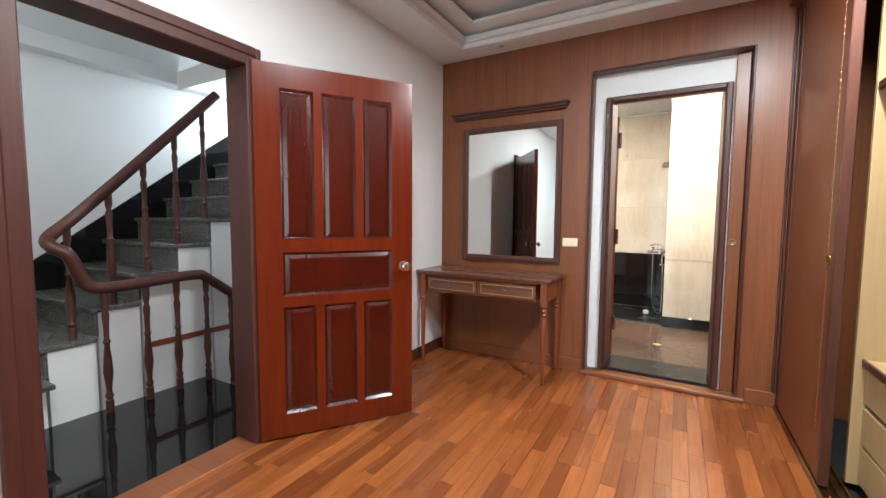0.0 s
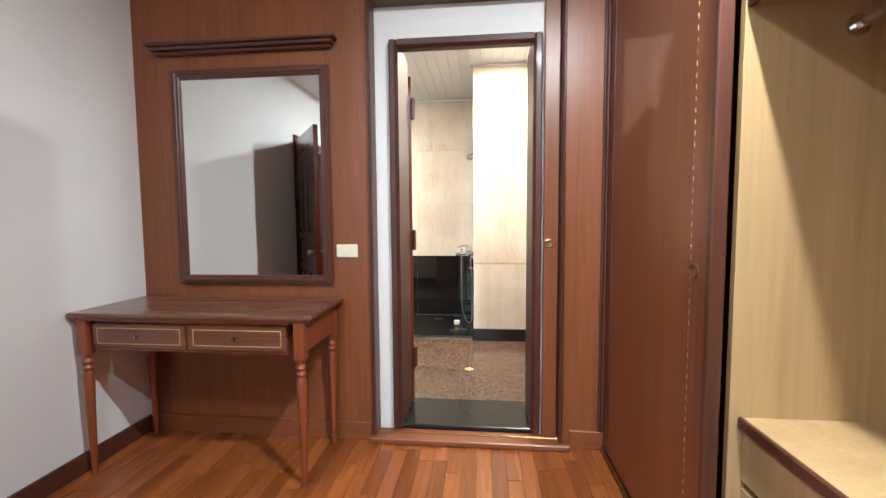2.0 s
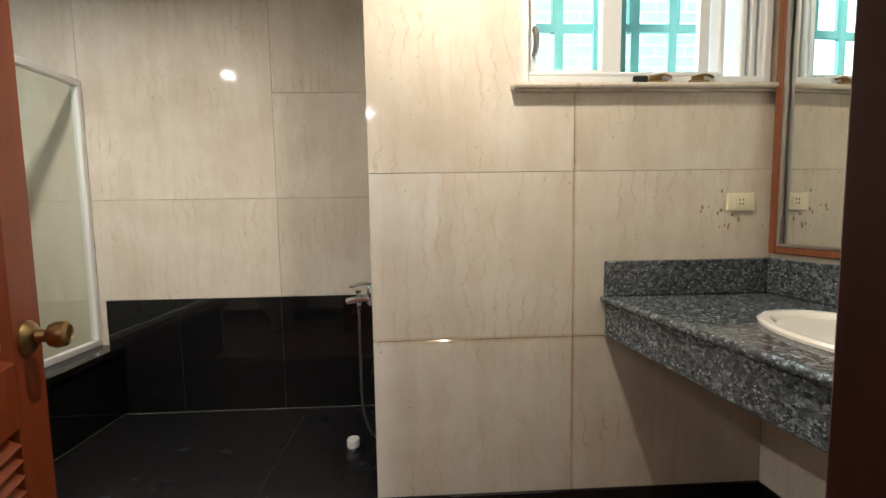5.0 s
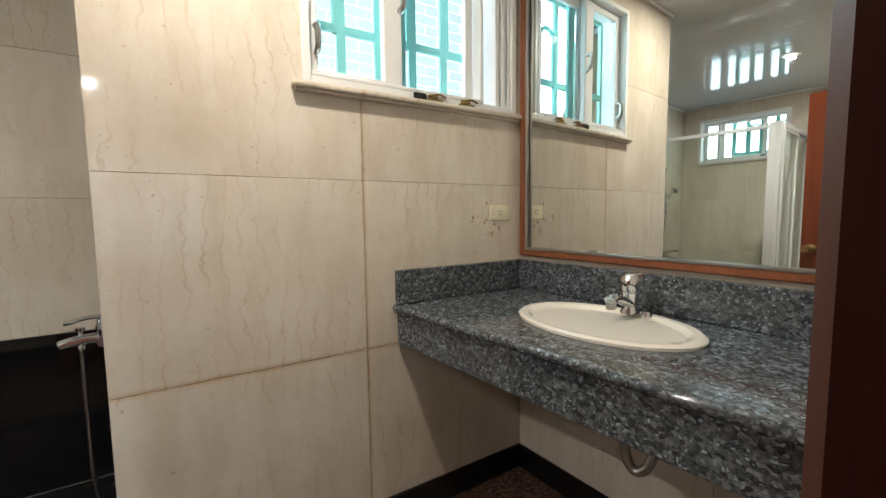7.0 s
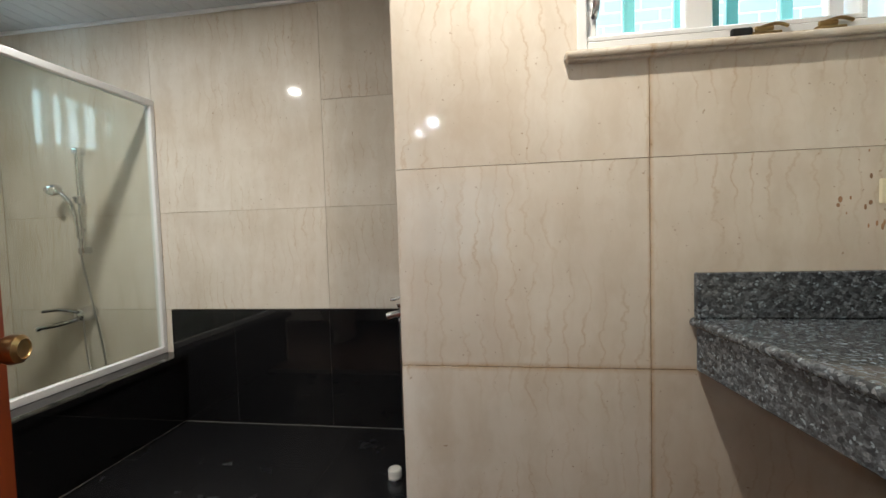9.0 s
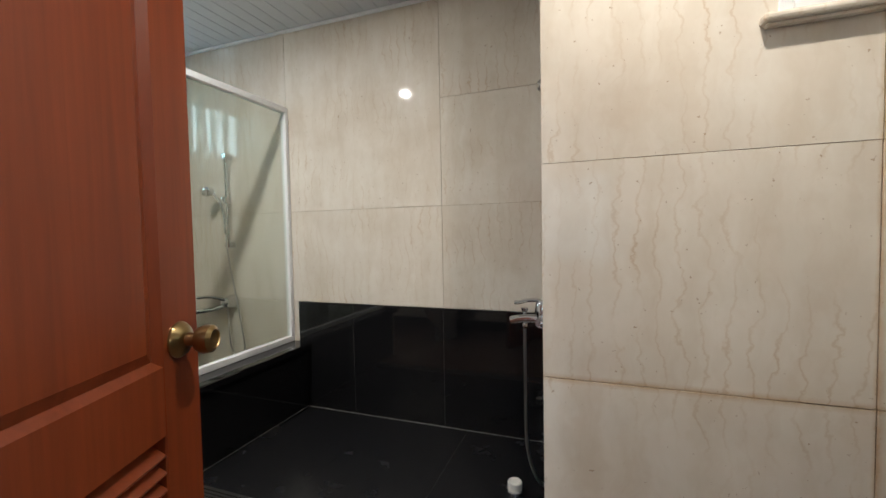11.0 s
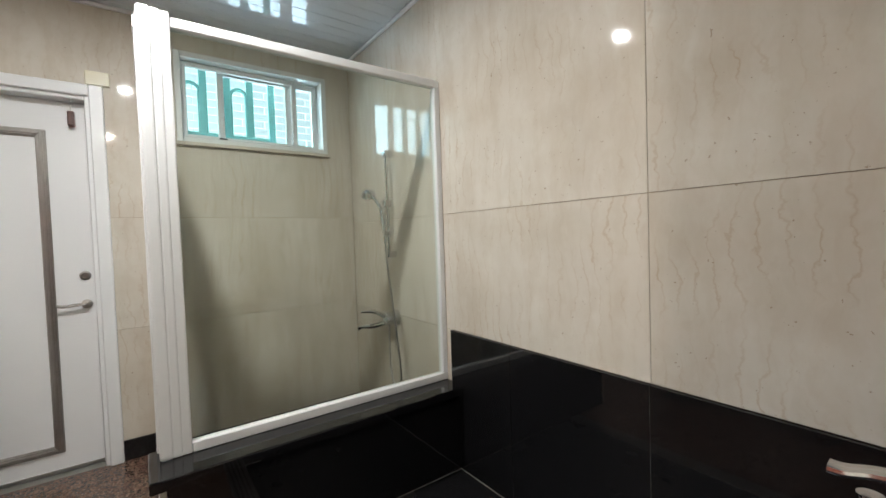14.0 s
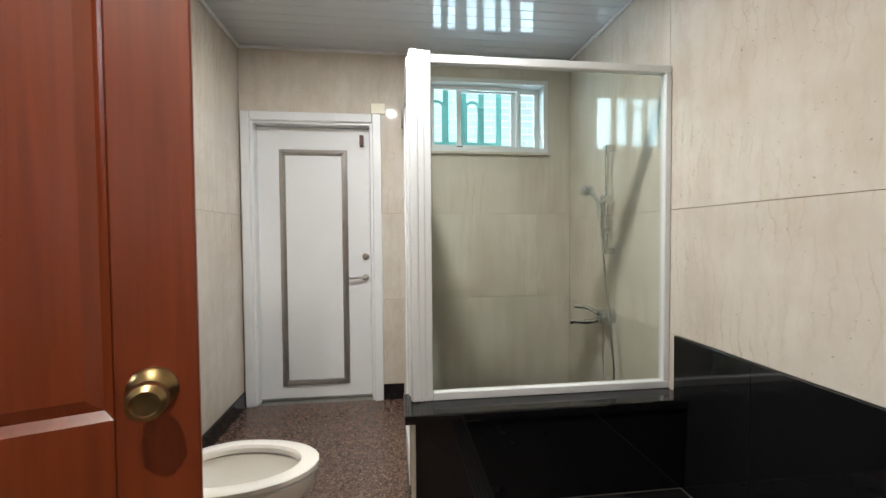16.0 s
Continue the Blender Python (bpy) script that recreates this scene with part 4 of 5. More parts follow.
tg = empty("junction_box", XW, 4.35, 2.27)
tagged(tg, "ivory plastic junction box above the door casing", "box")
box("cover", 0.0, 0.02, -0.055, 0.055, -0.04, 0.04, "ivory", tg, 0.004)

# unseen board, added to stop the outside glow leaking round the door
structure(box("wall_behind_white_door", -3.42, -3.31, 3.3, 4.45, -0.2, 2.4, "white", None, 0), "unseen board added behind the white door to block stray light", "wall")

# windows of the bathroom
def shower_window():
    w = empty("window_3", XW, 5.205, 1.96)
    structure(w, "white aluminium sliding window high above the tub", "window")
    bm = bmesh.new()
    ring_x(bm, -0.485, 0.485, 0.0, 0.57, 0.035, -0.16, 0.012, 0.003)
    ring_x(bm, -0.45, 0.285, 0.035, 0.535, 0.032, -0.09, -0.06, 0.003)
    ring_x(bm, -0.235, 0.45, 0.035, 0.535, 0.04, -0.13, -0.10, 0.003)
    add_box(bm, -0.13, -0.10, 0.215, 0.26, 0.075, 0.495, 0.003)
    finish("frame", bm, "alu", w)
    box("sill", -0.02, 0.03, -0.50, 0.50, -0.022, 0.0, "marble", w, 0.004)
    box("latch", -0.06, -0.045, -0.24, -0.19, 0.04, 0.058, "shadow_gap", w, 0.003)
    g = box("pane", -0.116, -0.112, -0.45, 0.45, 0.06, 0.51, "winglass", w, 0)
    g.visible_shadow = False
shower_window()


def grille(name, m, width, height, nbars, rail, spring, bar=0.02):
    """Teal iron window grille with arches between the bars; rail and spring are heights."""
    g = empty(name)
    g.matrix_world = m
    tagged(g, "teal painted iron window grille with arches", "grille")
    bm = bmesh.new()
    step = width / nbars
    for i in range(nbars + 1):
        x = -width / 2 + step * i
        add_box(bm, x - bar, x + bar, -0.012, 0.012, 0, height, 0.003)
    for x in (-width / 2 + 0.02, width / 2 - 0.02):
        for z in (0.015, height - 0.015):
            add_box(bm, x - 0.012, x + 0.012, -0.081, 0.0, z - 0.012, z + 0.012)
    for z in (0.0, rail, height - 0.03):
        add_box(bm, -width / 2, width / 2, -0.010, 0.010, z, z + bar * 1.9, 0.003)
    for i in range(nbars):
        x = -width / 2 + step * (i + 0.5)
        r = step / 2 - 0.022
        pts = [Vector((x + r, 0, rail))] + [Vector((x + r * math.cos(q), 0, spring + r * math.sin(q))) for q in [math.pi * k / 12 for k in range(13)]] + [Vector((x - r, 0, rail))]
        if i % 2:
            add_tube(bm, pts, 0.013, 6)
    bmesh.ops.recalc_face_normals(bm, faces=bm.faces)
    finish("bars", bm, "teal", g)


grille("window_grille", pose(-3.34, 4.98, 1.92, 0, 0, 90), 0.76, 0.68, 5, 0.13, 0.46, 0.024)
grille("window_grille", pose(1.10, 5.03, 1.76), 1.19, 0.85, 7, 0.33, 0.60)


def vanity_window():
    w = empty("window_4", 1.11, YB, 1.795)
    structure(w, "white aluminium sliding window with a marble sill", "window")
    bm = bmesh.new()
    ring_y(bm, -0.49, 0.49, 0.0, 0.765, 0.028, -0.012, 0.15, 0.003)
    ring_y(bm, -0.462, -0.10, 0.028, 0.737, 0.04, 0.035, 0.065, 0.004)
    ring_y(bm, -0.13, 0.30, 0.028, 0.737, 0.045, 0.072, 0.10, 0.004)
    add_box(bm, -0.165, -0.085, 0.030, 0.068, 0.03, 0.735, 0.005)
    for u, y0, y1 in ((0.31, 0.03, 0.12), (0.375, 0.0, 0.12), (0.41, -0.004, 0.1), (0.445, 0.0, 0.1)):
        add_box(bm, u, u + 0.022, y0, y1, 0.028, 0.737, 0.004)
    add_box(bm, -0.462, 0.30, -0.006, 0.03, 0.028, 0.046, 0.004)
    finish("frame", bm, "alu", w)
    # the shade on this stile is put into its teal colour
    boxes("shaded_stile", [(-0.08, -0.03, 0.104, 0.125, 0.03, 0.735)], "teal", w, 0.003)
    bm = bmesh.new()
    add_box(bm, -0.530, 0.525, -0.038, 0.10, -0.022, 0.0, 0.008, None, 2)
    add_box(bm, -0.522, 0.525, -0.026, 0.0, -0.031, -0.022, 0.004)
    finish("sill", bm, "marble", w)
    tube("handle", [(-0.43, 0.03, 0.12), (-0.43, 0.0, 0.14), (-0.43, 0.0, 0.20), (-0.43, 0.03, 0.215)], 0.011, "steel", w, 4)
    tube("handle", [(-0.095, 0.03, 0.34), (-0.09, 0.0, 0.36), (-0.095, 0.0, 0.42), (-0.1, 0.03, 0.43)], 0.011, "steel", w, 4)
    box("latch", -0.06, 0.0, -0.02, 0.03, 0.002, 0.028, "shadow_gap", w, 0.005)
    for u in (0.035, 0.2):
        box("crank_base", u - 0.04, u + 0.04, -0.022, 0.012, 0.002, 0.012, "brass", w, 0.003)
        box("crank_cover", u - 0.03, u + 0.022, -0.018, 0.008, 0.0122, 0.03, "brass", w, 0.007, 2)
        tube("crank_arm", [(u - 0.02, -0.01, 0.024), (u + 0.02, -0.022, 0.03), (u + 0.055, -0.018, 0.022)], 0.005, "brass", w, 4, 8)
    for u0, u1, y in ((-0.42, -0.14, 0.05), (-0.085, 0.255, 0.086)):
        g = box("pane", u0, u1, y - 0.002, y + 0.002, 0.07, 0.695, "winglass", w, 0)
        g.visible_shadow = False
vanity_window()

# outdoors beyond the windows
# the bricks glow by themselves, no sun reaches them
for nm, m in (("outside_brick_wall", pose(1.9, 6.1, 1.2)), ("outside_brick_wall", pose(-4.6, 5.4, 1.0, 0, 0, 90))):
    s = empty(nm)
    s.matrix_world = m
    structure(s, "white painted brick wall outside the window, glowing in place of sunlight", "facade")
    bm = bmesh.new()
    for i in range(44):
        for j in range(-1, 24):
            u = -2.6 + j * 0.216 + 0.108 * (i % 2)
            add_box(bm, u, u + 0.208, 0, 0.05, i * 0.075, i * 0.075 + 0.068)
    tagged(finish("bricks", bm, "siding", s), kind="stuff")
    box("board", -2.6, 2.6, 0.052, 0.07, 0, 3.4, "sidegap", s, 0)
# the second glowing sheet only backs the added stairwell window
for nm, b in (("backdrop_bedroom", (-4, 2.5, -4.02, -4.0, 0, 3.5)),
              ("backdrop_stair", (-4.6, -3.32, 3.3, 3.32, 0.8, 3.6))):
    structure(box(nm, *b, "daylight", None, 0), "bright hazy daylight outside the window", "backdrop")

# ---- vanity ----
vn = empty("vanity_counter", 1.3, 4.07, 0)
tagged(vn, "blue-grey speckled granite vanity counter with apron and upstand", "counter")
bm = bmesh.new()
# counter top with an oval cut-out
cx, cy, ra, rb = 0.035, 0.063, 0.175, 0.255
outer = [(-0.347, -0.70), (0.34, -0.70), (0.34, 0.714), (-0.347, 0.714)]
N = 48
ring_in = [(cx + ra * math.cos(2 * math.pi * i / N), cy + rb * math.sin(2 * math.pi * i / N)) for i in range(N)]
def edge_hit(dx, dy):
    ts = []
    if dx > 1e-9: ts.append((0.34 - cx) / dx)
    if dx < -1e-9: ts.append((-0.347 - cx) / dx)
    if dy > 1e-9: ts.append((0.714 - cy) / dy)
    if dy < -1e-9: ts.append((-0.70 - cy) / dy)
    t = min(ts)
    return cx + dx * t, cy + dy * t
angs = sorted([2 * math.pi * i / N for i in range(N)] + [math.atan2(y - cy, x - cx) % (2 * math.pi) for x, y in outer])
top_o, top_i = [], []
for a in angs:
    top_o.append(bm.verts.new((*edge_hit(math.cos(a), math.sin(a)), 0.972)))
    k = 1 / math.sqrt((math.cos(a) / ra) ** 2 + (math.sin(a) / rb) ** 2)
    top_i.append(bm.verts.new((cx + k * math.cos(a), cy + k * math.sin(a), 0.972)))
for i in range(len(angs)):
    j = (i + 1) % len(angs)
    bm.faces.new((top_i[i], top_o[i], top_o[j], top_i[j]))
ext = bmesh.ops.extrude_face_region(bm, geom=bm.faces[:])
for v in [g for g in ext["geom"] if isinstance(g, bmesh.types.BMVert)]:
    v.co.z -= 0.028
bmesh.ops.recalc_face_normals(bm, faces=bm.faces)
finish("top", bm, "pearl", vn)
box("apron", -0.34, -0.31, -0.70, 0.712, 0.806, 0.9435, "pearl", vn, 0.004)
tube("front_roll", [(-0.345, -0.70, 0.958), (-0.345, 0.712, 0.958)], 0.0145, "pearl", vn, 1, 12)
box("upstand", 0.312, 0.338, -0.70, 0.712, 0.9725, 1.112, "pearl", vn, 0.004)
box("side_upstand", -0.347, 0.311, 0.688, 0.713, 0.9725, 1.111, "pearl", vn, 0.004)
sk = empty("washbasin", 1.335, 4.133, 0.972)
tagged(sk, "oval cream ceramic washbasin set into the counter", "sink")
lathe("bowl", [(0.215, 0.001), (0.216, 0.01), (0.208, 0.017), (0.190, 0.016), (0.178, 0.004), (0.165, -0.03), (0.135, -0.08), (0.08, -0.115), (0.02, -0.125), (0.0, -0.125)],
      "ceramic", sk, None, 56, 0.95, 1.42)
lathe("drain", [(0.022, -0.118), (0.02, -0.116), (0, -0.117)], "chrome", sk, None, 16)
boxes("overflow_slots", [(0.150, 0.153, -0.02 + k * 0.0, 0.02, -0.028 - k * 0.008, -0.025 - k * 0.008) for k in range(3)], "steel", sk)
fc = empty("basin_tap", 1.50, 4.13, 0.985)
tagged(fc, "chrome single-lever basin tap with a short spout", "tap")
lathe("body", [(0.033, 0), (0.032, 0.006), (0.027, 0.014), (0.025, 0.03), (0.027, 0.06), (0.029, 0.072), (0.026, 0.078), (0, 0.079)], "chrome", fc, None, 22)
tube("spout", [(0.005, 0, 0.026), (-0.03, 0, 0.043), (-0.07, 0, 0.058), (-0.105, 0.0, 0.064), (-0.122, 0, 0.058)], 0.016, "chrome", fc, 5, 14, 1.35)
lathe("aerator", [(0.014, -0.022), (0.016, -0.02), (0.017, 0.0), (0, 0.004)], "steel", fc, pose(-0.116, 0, 0.052), 16)
lathe("cap", [(0.027, 0), (0.031, 0.006), (0.032, 0.028), (0.028, 0.045), (0.016, 0.056), (0, 0.058)], "chrome", fc, pose(0, 0, 0.08, 0, -8, 0), 22)
tube("lever", [(0.0, 0, 0.122), (0.03, 0, 0.126), (0.06, 0, 0.13)], 0.009, "chrome", fc, 4, 10, 1.8)
lathe("indicator", [(0.005, 0), (0.005, 0.002), (0, 0.0025)], "shadow_gap", fc, pose(-0.035, 0, 0.102, 0, -98, 0), 12)
lathe("stopper_knob", [(0.016, 0), (0.017, 0.014), (0.012, 0.024), (0, 0.026)], "chrome", fc, pose(-0.03, -0.075, 0), 16)
tp = empty("waste_trap", 1.35, 4.03, 0.6)
tagged(tp, "chrome waste trap below the basin", "pipe")
tube("pipe", [(0, 0.02, 0.26), (0, 0.02, 0.06), (0, 0.016, -0.03), (0.0, -0.012, -0.072), (0.01, -0.045, -0.055), (0.03, -0.062, 0.0), (0.08, -0.066, 0.03), (0.28, -0.066, 0.03)], 0.016, "steel", tp, 5, 12)
lathe("nut", [(0.021, 0), (0.023, 0.004), (0.023, 0.022), (0.018, 0.026)], "steel", tp, pose(0, 0.02, 0.12), 12)
bmr = empty("vanity_mirror", XE, 4.1, 1.12)
tagged(bmr, "large vanity mirror in a reddish wooden frame", "mirror")
bm = bmesh.new()
ring_x(bm, -0.68, 0.665, 0.012, 1.35, 0.034, -0.03, -0.001, 0.005)
finish("frame", bm, "veneer", bmr)
bm = bmesh.new()
ring_x(bm, -0.64, 0.625, 0.04, 1.31, 0.012, -0.034, -0.02, 0.003)
tagged(finish("inner_bead", bm, "steel", bmr), "silver inner bead")
box("glass", -0.014, -0.004, -0.632, 0.617, 0.046, 1.304, "mirror", bmr, 0)
sheared(vn)
for ob in (sk, fc, tp, bmr):
    off_square(ob)
so = empty("wall_socket", 1.505, YB, 1.337)
tagged(so, "ivory plastic wall socket", "socket")
box("plate", -0.058, 0.058, -0.01, 0, -0.036, 0.036, "ivory", so, 0.004)
boxes("outlet", [(-0.022, 0.022, -0.0125, -0.009, -0.02, 0.02), ], "ivory", so, 0.0008)
# raised black chips paint the shade inside the pin holes
boxes("pin_holes", [(-0.010, -0.006, -0.0132, -0.0124, 0.004, 0.012), (0.004, 0.008, -0.0132, -0.0124, 0.004, 0.012), (-0.010, -0.006, -0.0132, -0.0124, -0.012, -0.004), (0.004, 0.008, -0.0132, -0.0124, -0.012, -0.004)], "shadow_gap", so)

# ---- bathroom things ----
L = 0.815
bd = empty("bathroom_door", -0.342, 3.365, 0.06, math.degrees(math.atan2(4.132 - 3.365, -0.640 + 0.342)))
tagged(bd, "reddish mahogany door with a louvred lower part, standing open", "door")
bm = bmesh.new()
H2 = 2.065
for z0, z1 in ((0, 0.16), (0.83, 0.96), (1.95, H2)):
    add_box(bm, 0.11, L - 0.115, -0.018, 0.018, z0, z1)
add_box(bm, 0, 0.11, -0.018, 0.018, 0, H2, 0.003)
add_box(bm, L - 0.115, L, -0.018, 0.018, 0, H2, 0.003)
finish("stiles_and_rails", bm, "bathdoor", bd)
for s in (-1, 1):
    raised_panel("panel", 0.11, L - 0.115, 0.96, 1.95, s * 0.015, "bathdoor", bd, s)
for i in range(20):
    z = 0.175 + i * 0.033
    bm = bmesh.new()
    add_box(bm, 0.112, L - 0.117, -0.021, 0.021, -0.004, 0.004, 0.001, pose(0, 0, z, 35, 0, 0))
    finish("slat", bm, "bathdoor", bd)
for s in (-1, 1):
    k = lathe("knob", [(0.036, 0), (0.036, 0.004), (0.03, 0.012), (0.014, 0.018), (0.013, 0.034), (0.024, 0.040), (0.029, 0.052), (0.027, 0.066), (0.019, 0.072), (0.017, 0.069), (0, 0.068)],
              "brass", bd, pose(L - 0.065, s * 0.018, 1.0, 90 if s < 0 else -90, 0, 0), 24)
    tagged(k, "round aged brass knob")
for z in (0.22, 0.98, 1.80):
    h = boxes("hinge", [(-0.02, 0.012, -0.036, -0.012, z, z + 0.13), (-0.03, 0.004, -0.022, -0.016, z, z + 0.13)], "trim", bd, 0.003)

wc = empty("toilet", -1.46, 3.37, FZ)
tagged(wc, "cream ceramic toilet with the lid raised", "toilet")
def egg(bm, levels, seg=32):
    """levels: (half width, back y, front y, z); the nose is rounder than the back."""
    rings = []
    for hw, yb, yf, z in levels:
        yc = yb + (yf - yb) * 0.42
        ring = []
        for i in range(seg):
            a = 2 * math.pi * i / seg
            c, s = math.cos(a), math.sin(a)
            ln = (yf - yc) if s > 0 else (yc - yb)
            ring.append(bm.verts.new((hw * c, yc + ln * s, z)))
        rings.append(ring)
    for a, b in zip(rings, rings[1:]):
        for i in range(seg):
            j = (i + 1) % seg
            bm.faces.new((a[i], a[j], b[j], b[i]))
    bm.faces.new(rings[0][::-1])
    bm.faces.new(rings[-1])
    bmesh.ops.recalc_face_normals(bm, faces=bm.faces)
bm = bmesh.new()
egg(bm, [(0.12, 0.12, 0.60, 0), (0.11, 0.14, 0.56, 0.06), (0.12, 0.14, 0.60, 0.16), (0.165, 0.18, 0.74, 0.28), (0.185, 0.22, 0.79, 0.36), (0.187, 0.22, 0.795, 0.392),
         (0.175, 0.235, 0.78, 0.40), (0.135, 0.28, 0.73, 0.392), (0.12, 0.30, 0.70, 0.33), (0.07, 0.35, 0.60, 0.24), (0.03, 0.42, 0.5, 0.22)])
finish("bowl", bm, "ceramic", wc, True)
bm = bmesh.new()
egg(bm, [(0.185, 0.25, 0.79, 0.402), (0.192, 0.245, 0.80, 0.408), (0.19, 0.245, 0.80, 0.424), (0.178, 0.26, 0.785, 0.43), (0.142, 0.30, 0.735, 0.428), (0.134, 0.305, 0.728, 0.418), (0.134, 0.305, 0.728, 0.400)])
# open the seat ring
bm.faces.ensure_lookup_table()
for f in [f for f in bm.faces if len(f.verts) > 8]:
    bm.faces.remove(f)
finish("seat", bm, "ceramic", wc, True)
bm = bmesh.new()
egg(bm, [(0.17, 0.0, 0.42, -0.012), (0.188, -0.01, 0.44, -0.004), (0.188, -0.01, 0.44, 0.006), (0.17, 0.0, 0.42, 0.012)])
bm.transform(pose(0, 0.285, 0.425, 97, 0, 0))
finish("lid", bm, "ceramic", wc, True)
box("cistern", -0.19, 0.19, 0.0, 0.19, 0.38, 0.76, "ceramic", wc, 0.025, 3)
box("cistern_lid", -0.2, 0.2, 0.0, 0.2, 0.761, 0.795, "ceramic", wc, 0.012, 2)
bt = empty("bath_mixer", 0.028, 5.37, 0.862)
tagged(bt, "chrome wall mixer with a hose and hand shower", "tap")
tube("body", [(-0.065, -0.078, 0), (-0.065, -0.04, 0), (-0.065, 0.04, 0), (-0.065, 0.078, 0)], 0.023, "chrome", bt, 1, 18)
for y in (-0.072, 0.072):
    lathe("union", [(0.032, 0), (0.032, 0.006), (0.02, 0.014), (0.018, 0.03), (0.023, 0.032), (0.023, 0.05), (0.018, 0.052), (0.018, 0.066)], "chrome", bt, pose(0, y, 0, 0, -90, 0), 18)
lathe("cartridge", [(0.031, 0), (0.034, 0.02), (0.035, 0.045), (0.031, 0.062), (0.02, 0.074), (0, 0.078)], "chrome", bt, pose(-0.065, 0, 0.01), 22)
tube("lever", [(-0.05, 0, 0.072), (-0.09, 0, 0.086), (-0.135, 0, 0.084), (-0.17, 0, 0.074), (-0.19, 0, 0.073)], 0.009, "chrome", bt, 5, 12, 2.0)
tube("spout", [(-0.065, 0, 0.0), (-0.12, 0, 0.001), (-0.18, 0, -0.006), (-0.208, 0, -0.014)], 0.02, "chrome", bt, 4, 16)
lathe("diverter", [(0.008, 0), (0.008, 0.022), (0.014, 0.027), (0.016, 0.04), (0, 0.043)], "chrome", bt, pose(-0.145, 0, 0.01), 14)
lathe("hose_nut", [(0.012, -0.03), (0.013, -0.01), (0.011, 0.0)], "chrome", bt, pose(-0.145, 0, -0.015), 14)
tagged(tube("hose", [(-0.145, 0, -0.035), (-0.145, 0.0, -0.3), (-0.14, 0.005, -0.6), (-0.095, 0.04, -0.775), (-0.04, 0.08, -0.79), (-0.032, 0.12, -0.6), (-0.032, 0.14, -0.35), (-0.038, 0.15, -0.17)], 0.0075, "steel", bt, 8, 10), "grey metal-wound hose")
tube("hand_shower", [(-0.038, 0.15, -0.19), (-0.04, 0.15, -0.10), (-0.045, 0.15, -0.03), (-0.065, 0.145, 0.01), (-0.1, 0.14, 0.018)], 0.017, "chrome", bt, 5, 14)
box("holder", -0.045, 0.0, 0.135, 0.165, -0.075, -0.045, "chrome", bt, 0.006, 2)
sv = empty("stop_valve", 0.028, 5.46, 0.68)
tagged(sv, "small chrome wall stop valve below the mixer", "valve")
lathe("stem", [(0.026, 0), (0.026, 0.005), (0.012, 0.008), (0.012, 0.04), (0.018, 0.042), (0.019, 0.062), (0.012, 0.068), (0, 0.069)], "chrome", sv, pose(0, 0, 0, 0, -90, 0), 16)
cup = empty("floor_cap", -0.17, 5.36, FZ)
tagged(cup, "white plastic floor drain plug", "plug")
lathe("cap", [(0.034, 0), (0.034, 0.05), (0.03, 0.055), (0.026, 0.05), (0, 0.05)], "ceramic", cup, None, 20)
lathe("collar", [(0.04, 0), (0.04, 0.015), (0.035, 0.018)], "chrome", cup, None, 20)
rs = empty("shower_holder", 0.03, 5.5, 1.955)
tagged(rs, "grey metal two-pronged shower holder on the marble wall", "holder")
box("plate", -0.008, 0.0, -0.03, 0.03, -0.035, 0.05, "steel", rs, 0.003)
tube("upper_prong", [(-0.004, 0, 0.022), (-0.04, 0, 0.026), (-0.075, 0, 0.008), (-0.085, 0, -0.002)], 0.015, "steel", rs, 4, 12, 1.5)
tube("lower_prong", [(-0.004, 0, -0.018), (-0.04, 0, -0.024), (-0.075, 0, -0.022), (-0.085, 0, -0.014)], 0.015, "steel", rs, 4, 12, 1.5)

sr = empty("shower_rail", -2.40, YN, 1.18)
tagged(sr, "chrome shower slide rail with a hand shower and hose", "shower")
tube("rail", [(0, -0.05, 0.0), (0, -0.05, 0.70)], 0.012, "chrome", sr, 1, 12)
for z in (0.02, 0.68):
    box("bracket", -0.022, 0.022, -0.068, 0.0, z - 0.022, z + 0.022, "chrome", sr, 0.006)
box("slider", -0.025, 0.025, -0.085, -0.03, 0.33, 0.38, "chrome", sr, 0.008, 2)
box("soap_clip", -0.018, 0.018, -0.08, -0.03, 0.14, 0.17, "chrome", sr, 0.006)
tube("handle", [(0.025, -0.09, 0.10), (0.022, -0.095, 0.2), (0.0, -0.105, 0.32), (-0.05, -0.13, 0.405)], 0.013, "chrome", sr, 5, 12)
lathe("spray_head", [(0.012, 0.03), (0.035, 0.014), (0.047, 0.0), (0.045, -0.012), (0, -0.014)], "chrome", sr, pose(-0.075, -0.15, 0.42, 35, 40, 0), 20)
tube("hose", [(0.025, -0.09, 0.10), (0.03, -0.085, -0.05), (0.075, -0.08, -0.3), (0.13, -0.08, -0.58), (0.15, -0.08, -0.76), (0.09, -0.08, -0.86), (0.01, -0.075, -0.72), (-0.02, -0.06, -0.43)], 0.006, "steel", sr, 8, 8)
tm = empty("tub_mixer", -2.42, YN, 0.77)
tagged(tm, "chrome tub mixer with a lever and spout", "tap")
lathe("rose", [(0.055, 0), (0.052, 0.02), (0.045, 0.06), (0.04, 0.09), (0, 0.105)], "chrome", tm, pose(0, 0, 0, 90, 0, 0), 20)
tube("lever", [(0, -0.09, 0.02), (-0.08, -0.13, 0.045), (-0.17, -0.17, 0.04)], 0.013, "chrome", tm, 5, 10, 1.5)
tube("spout", [(0, -0.06, -0.02), (-0.08, -0.13, -0.05), (-0.18, -0.18, -0.065), (-0.2, -0.19, -0.08)], 0.016, "chrome", tm, 5)

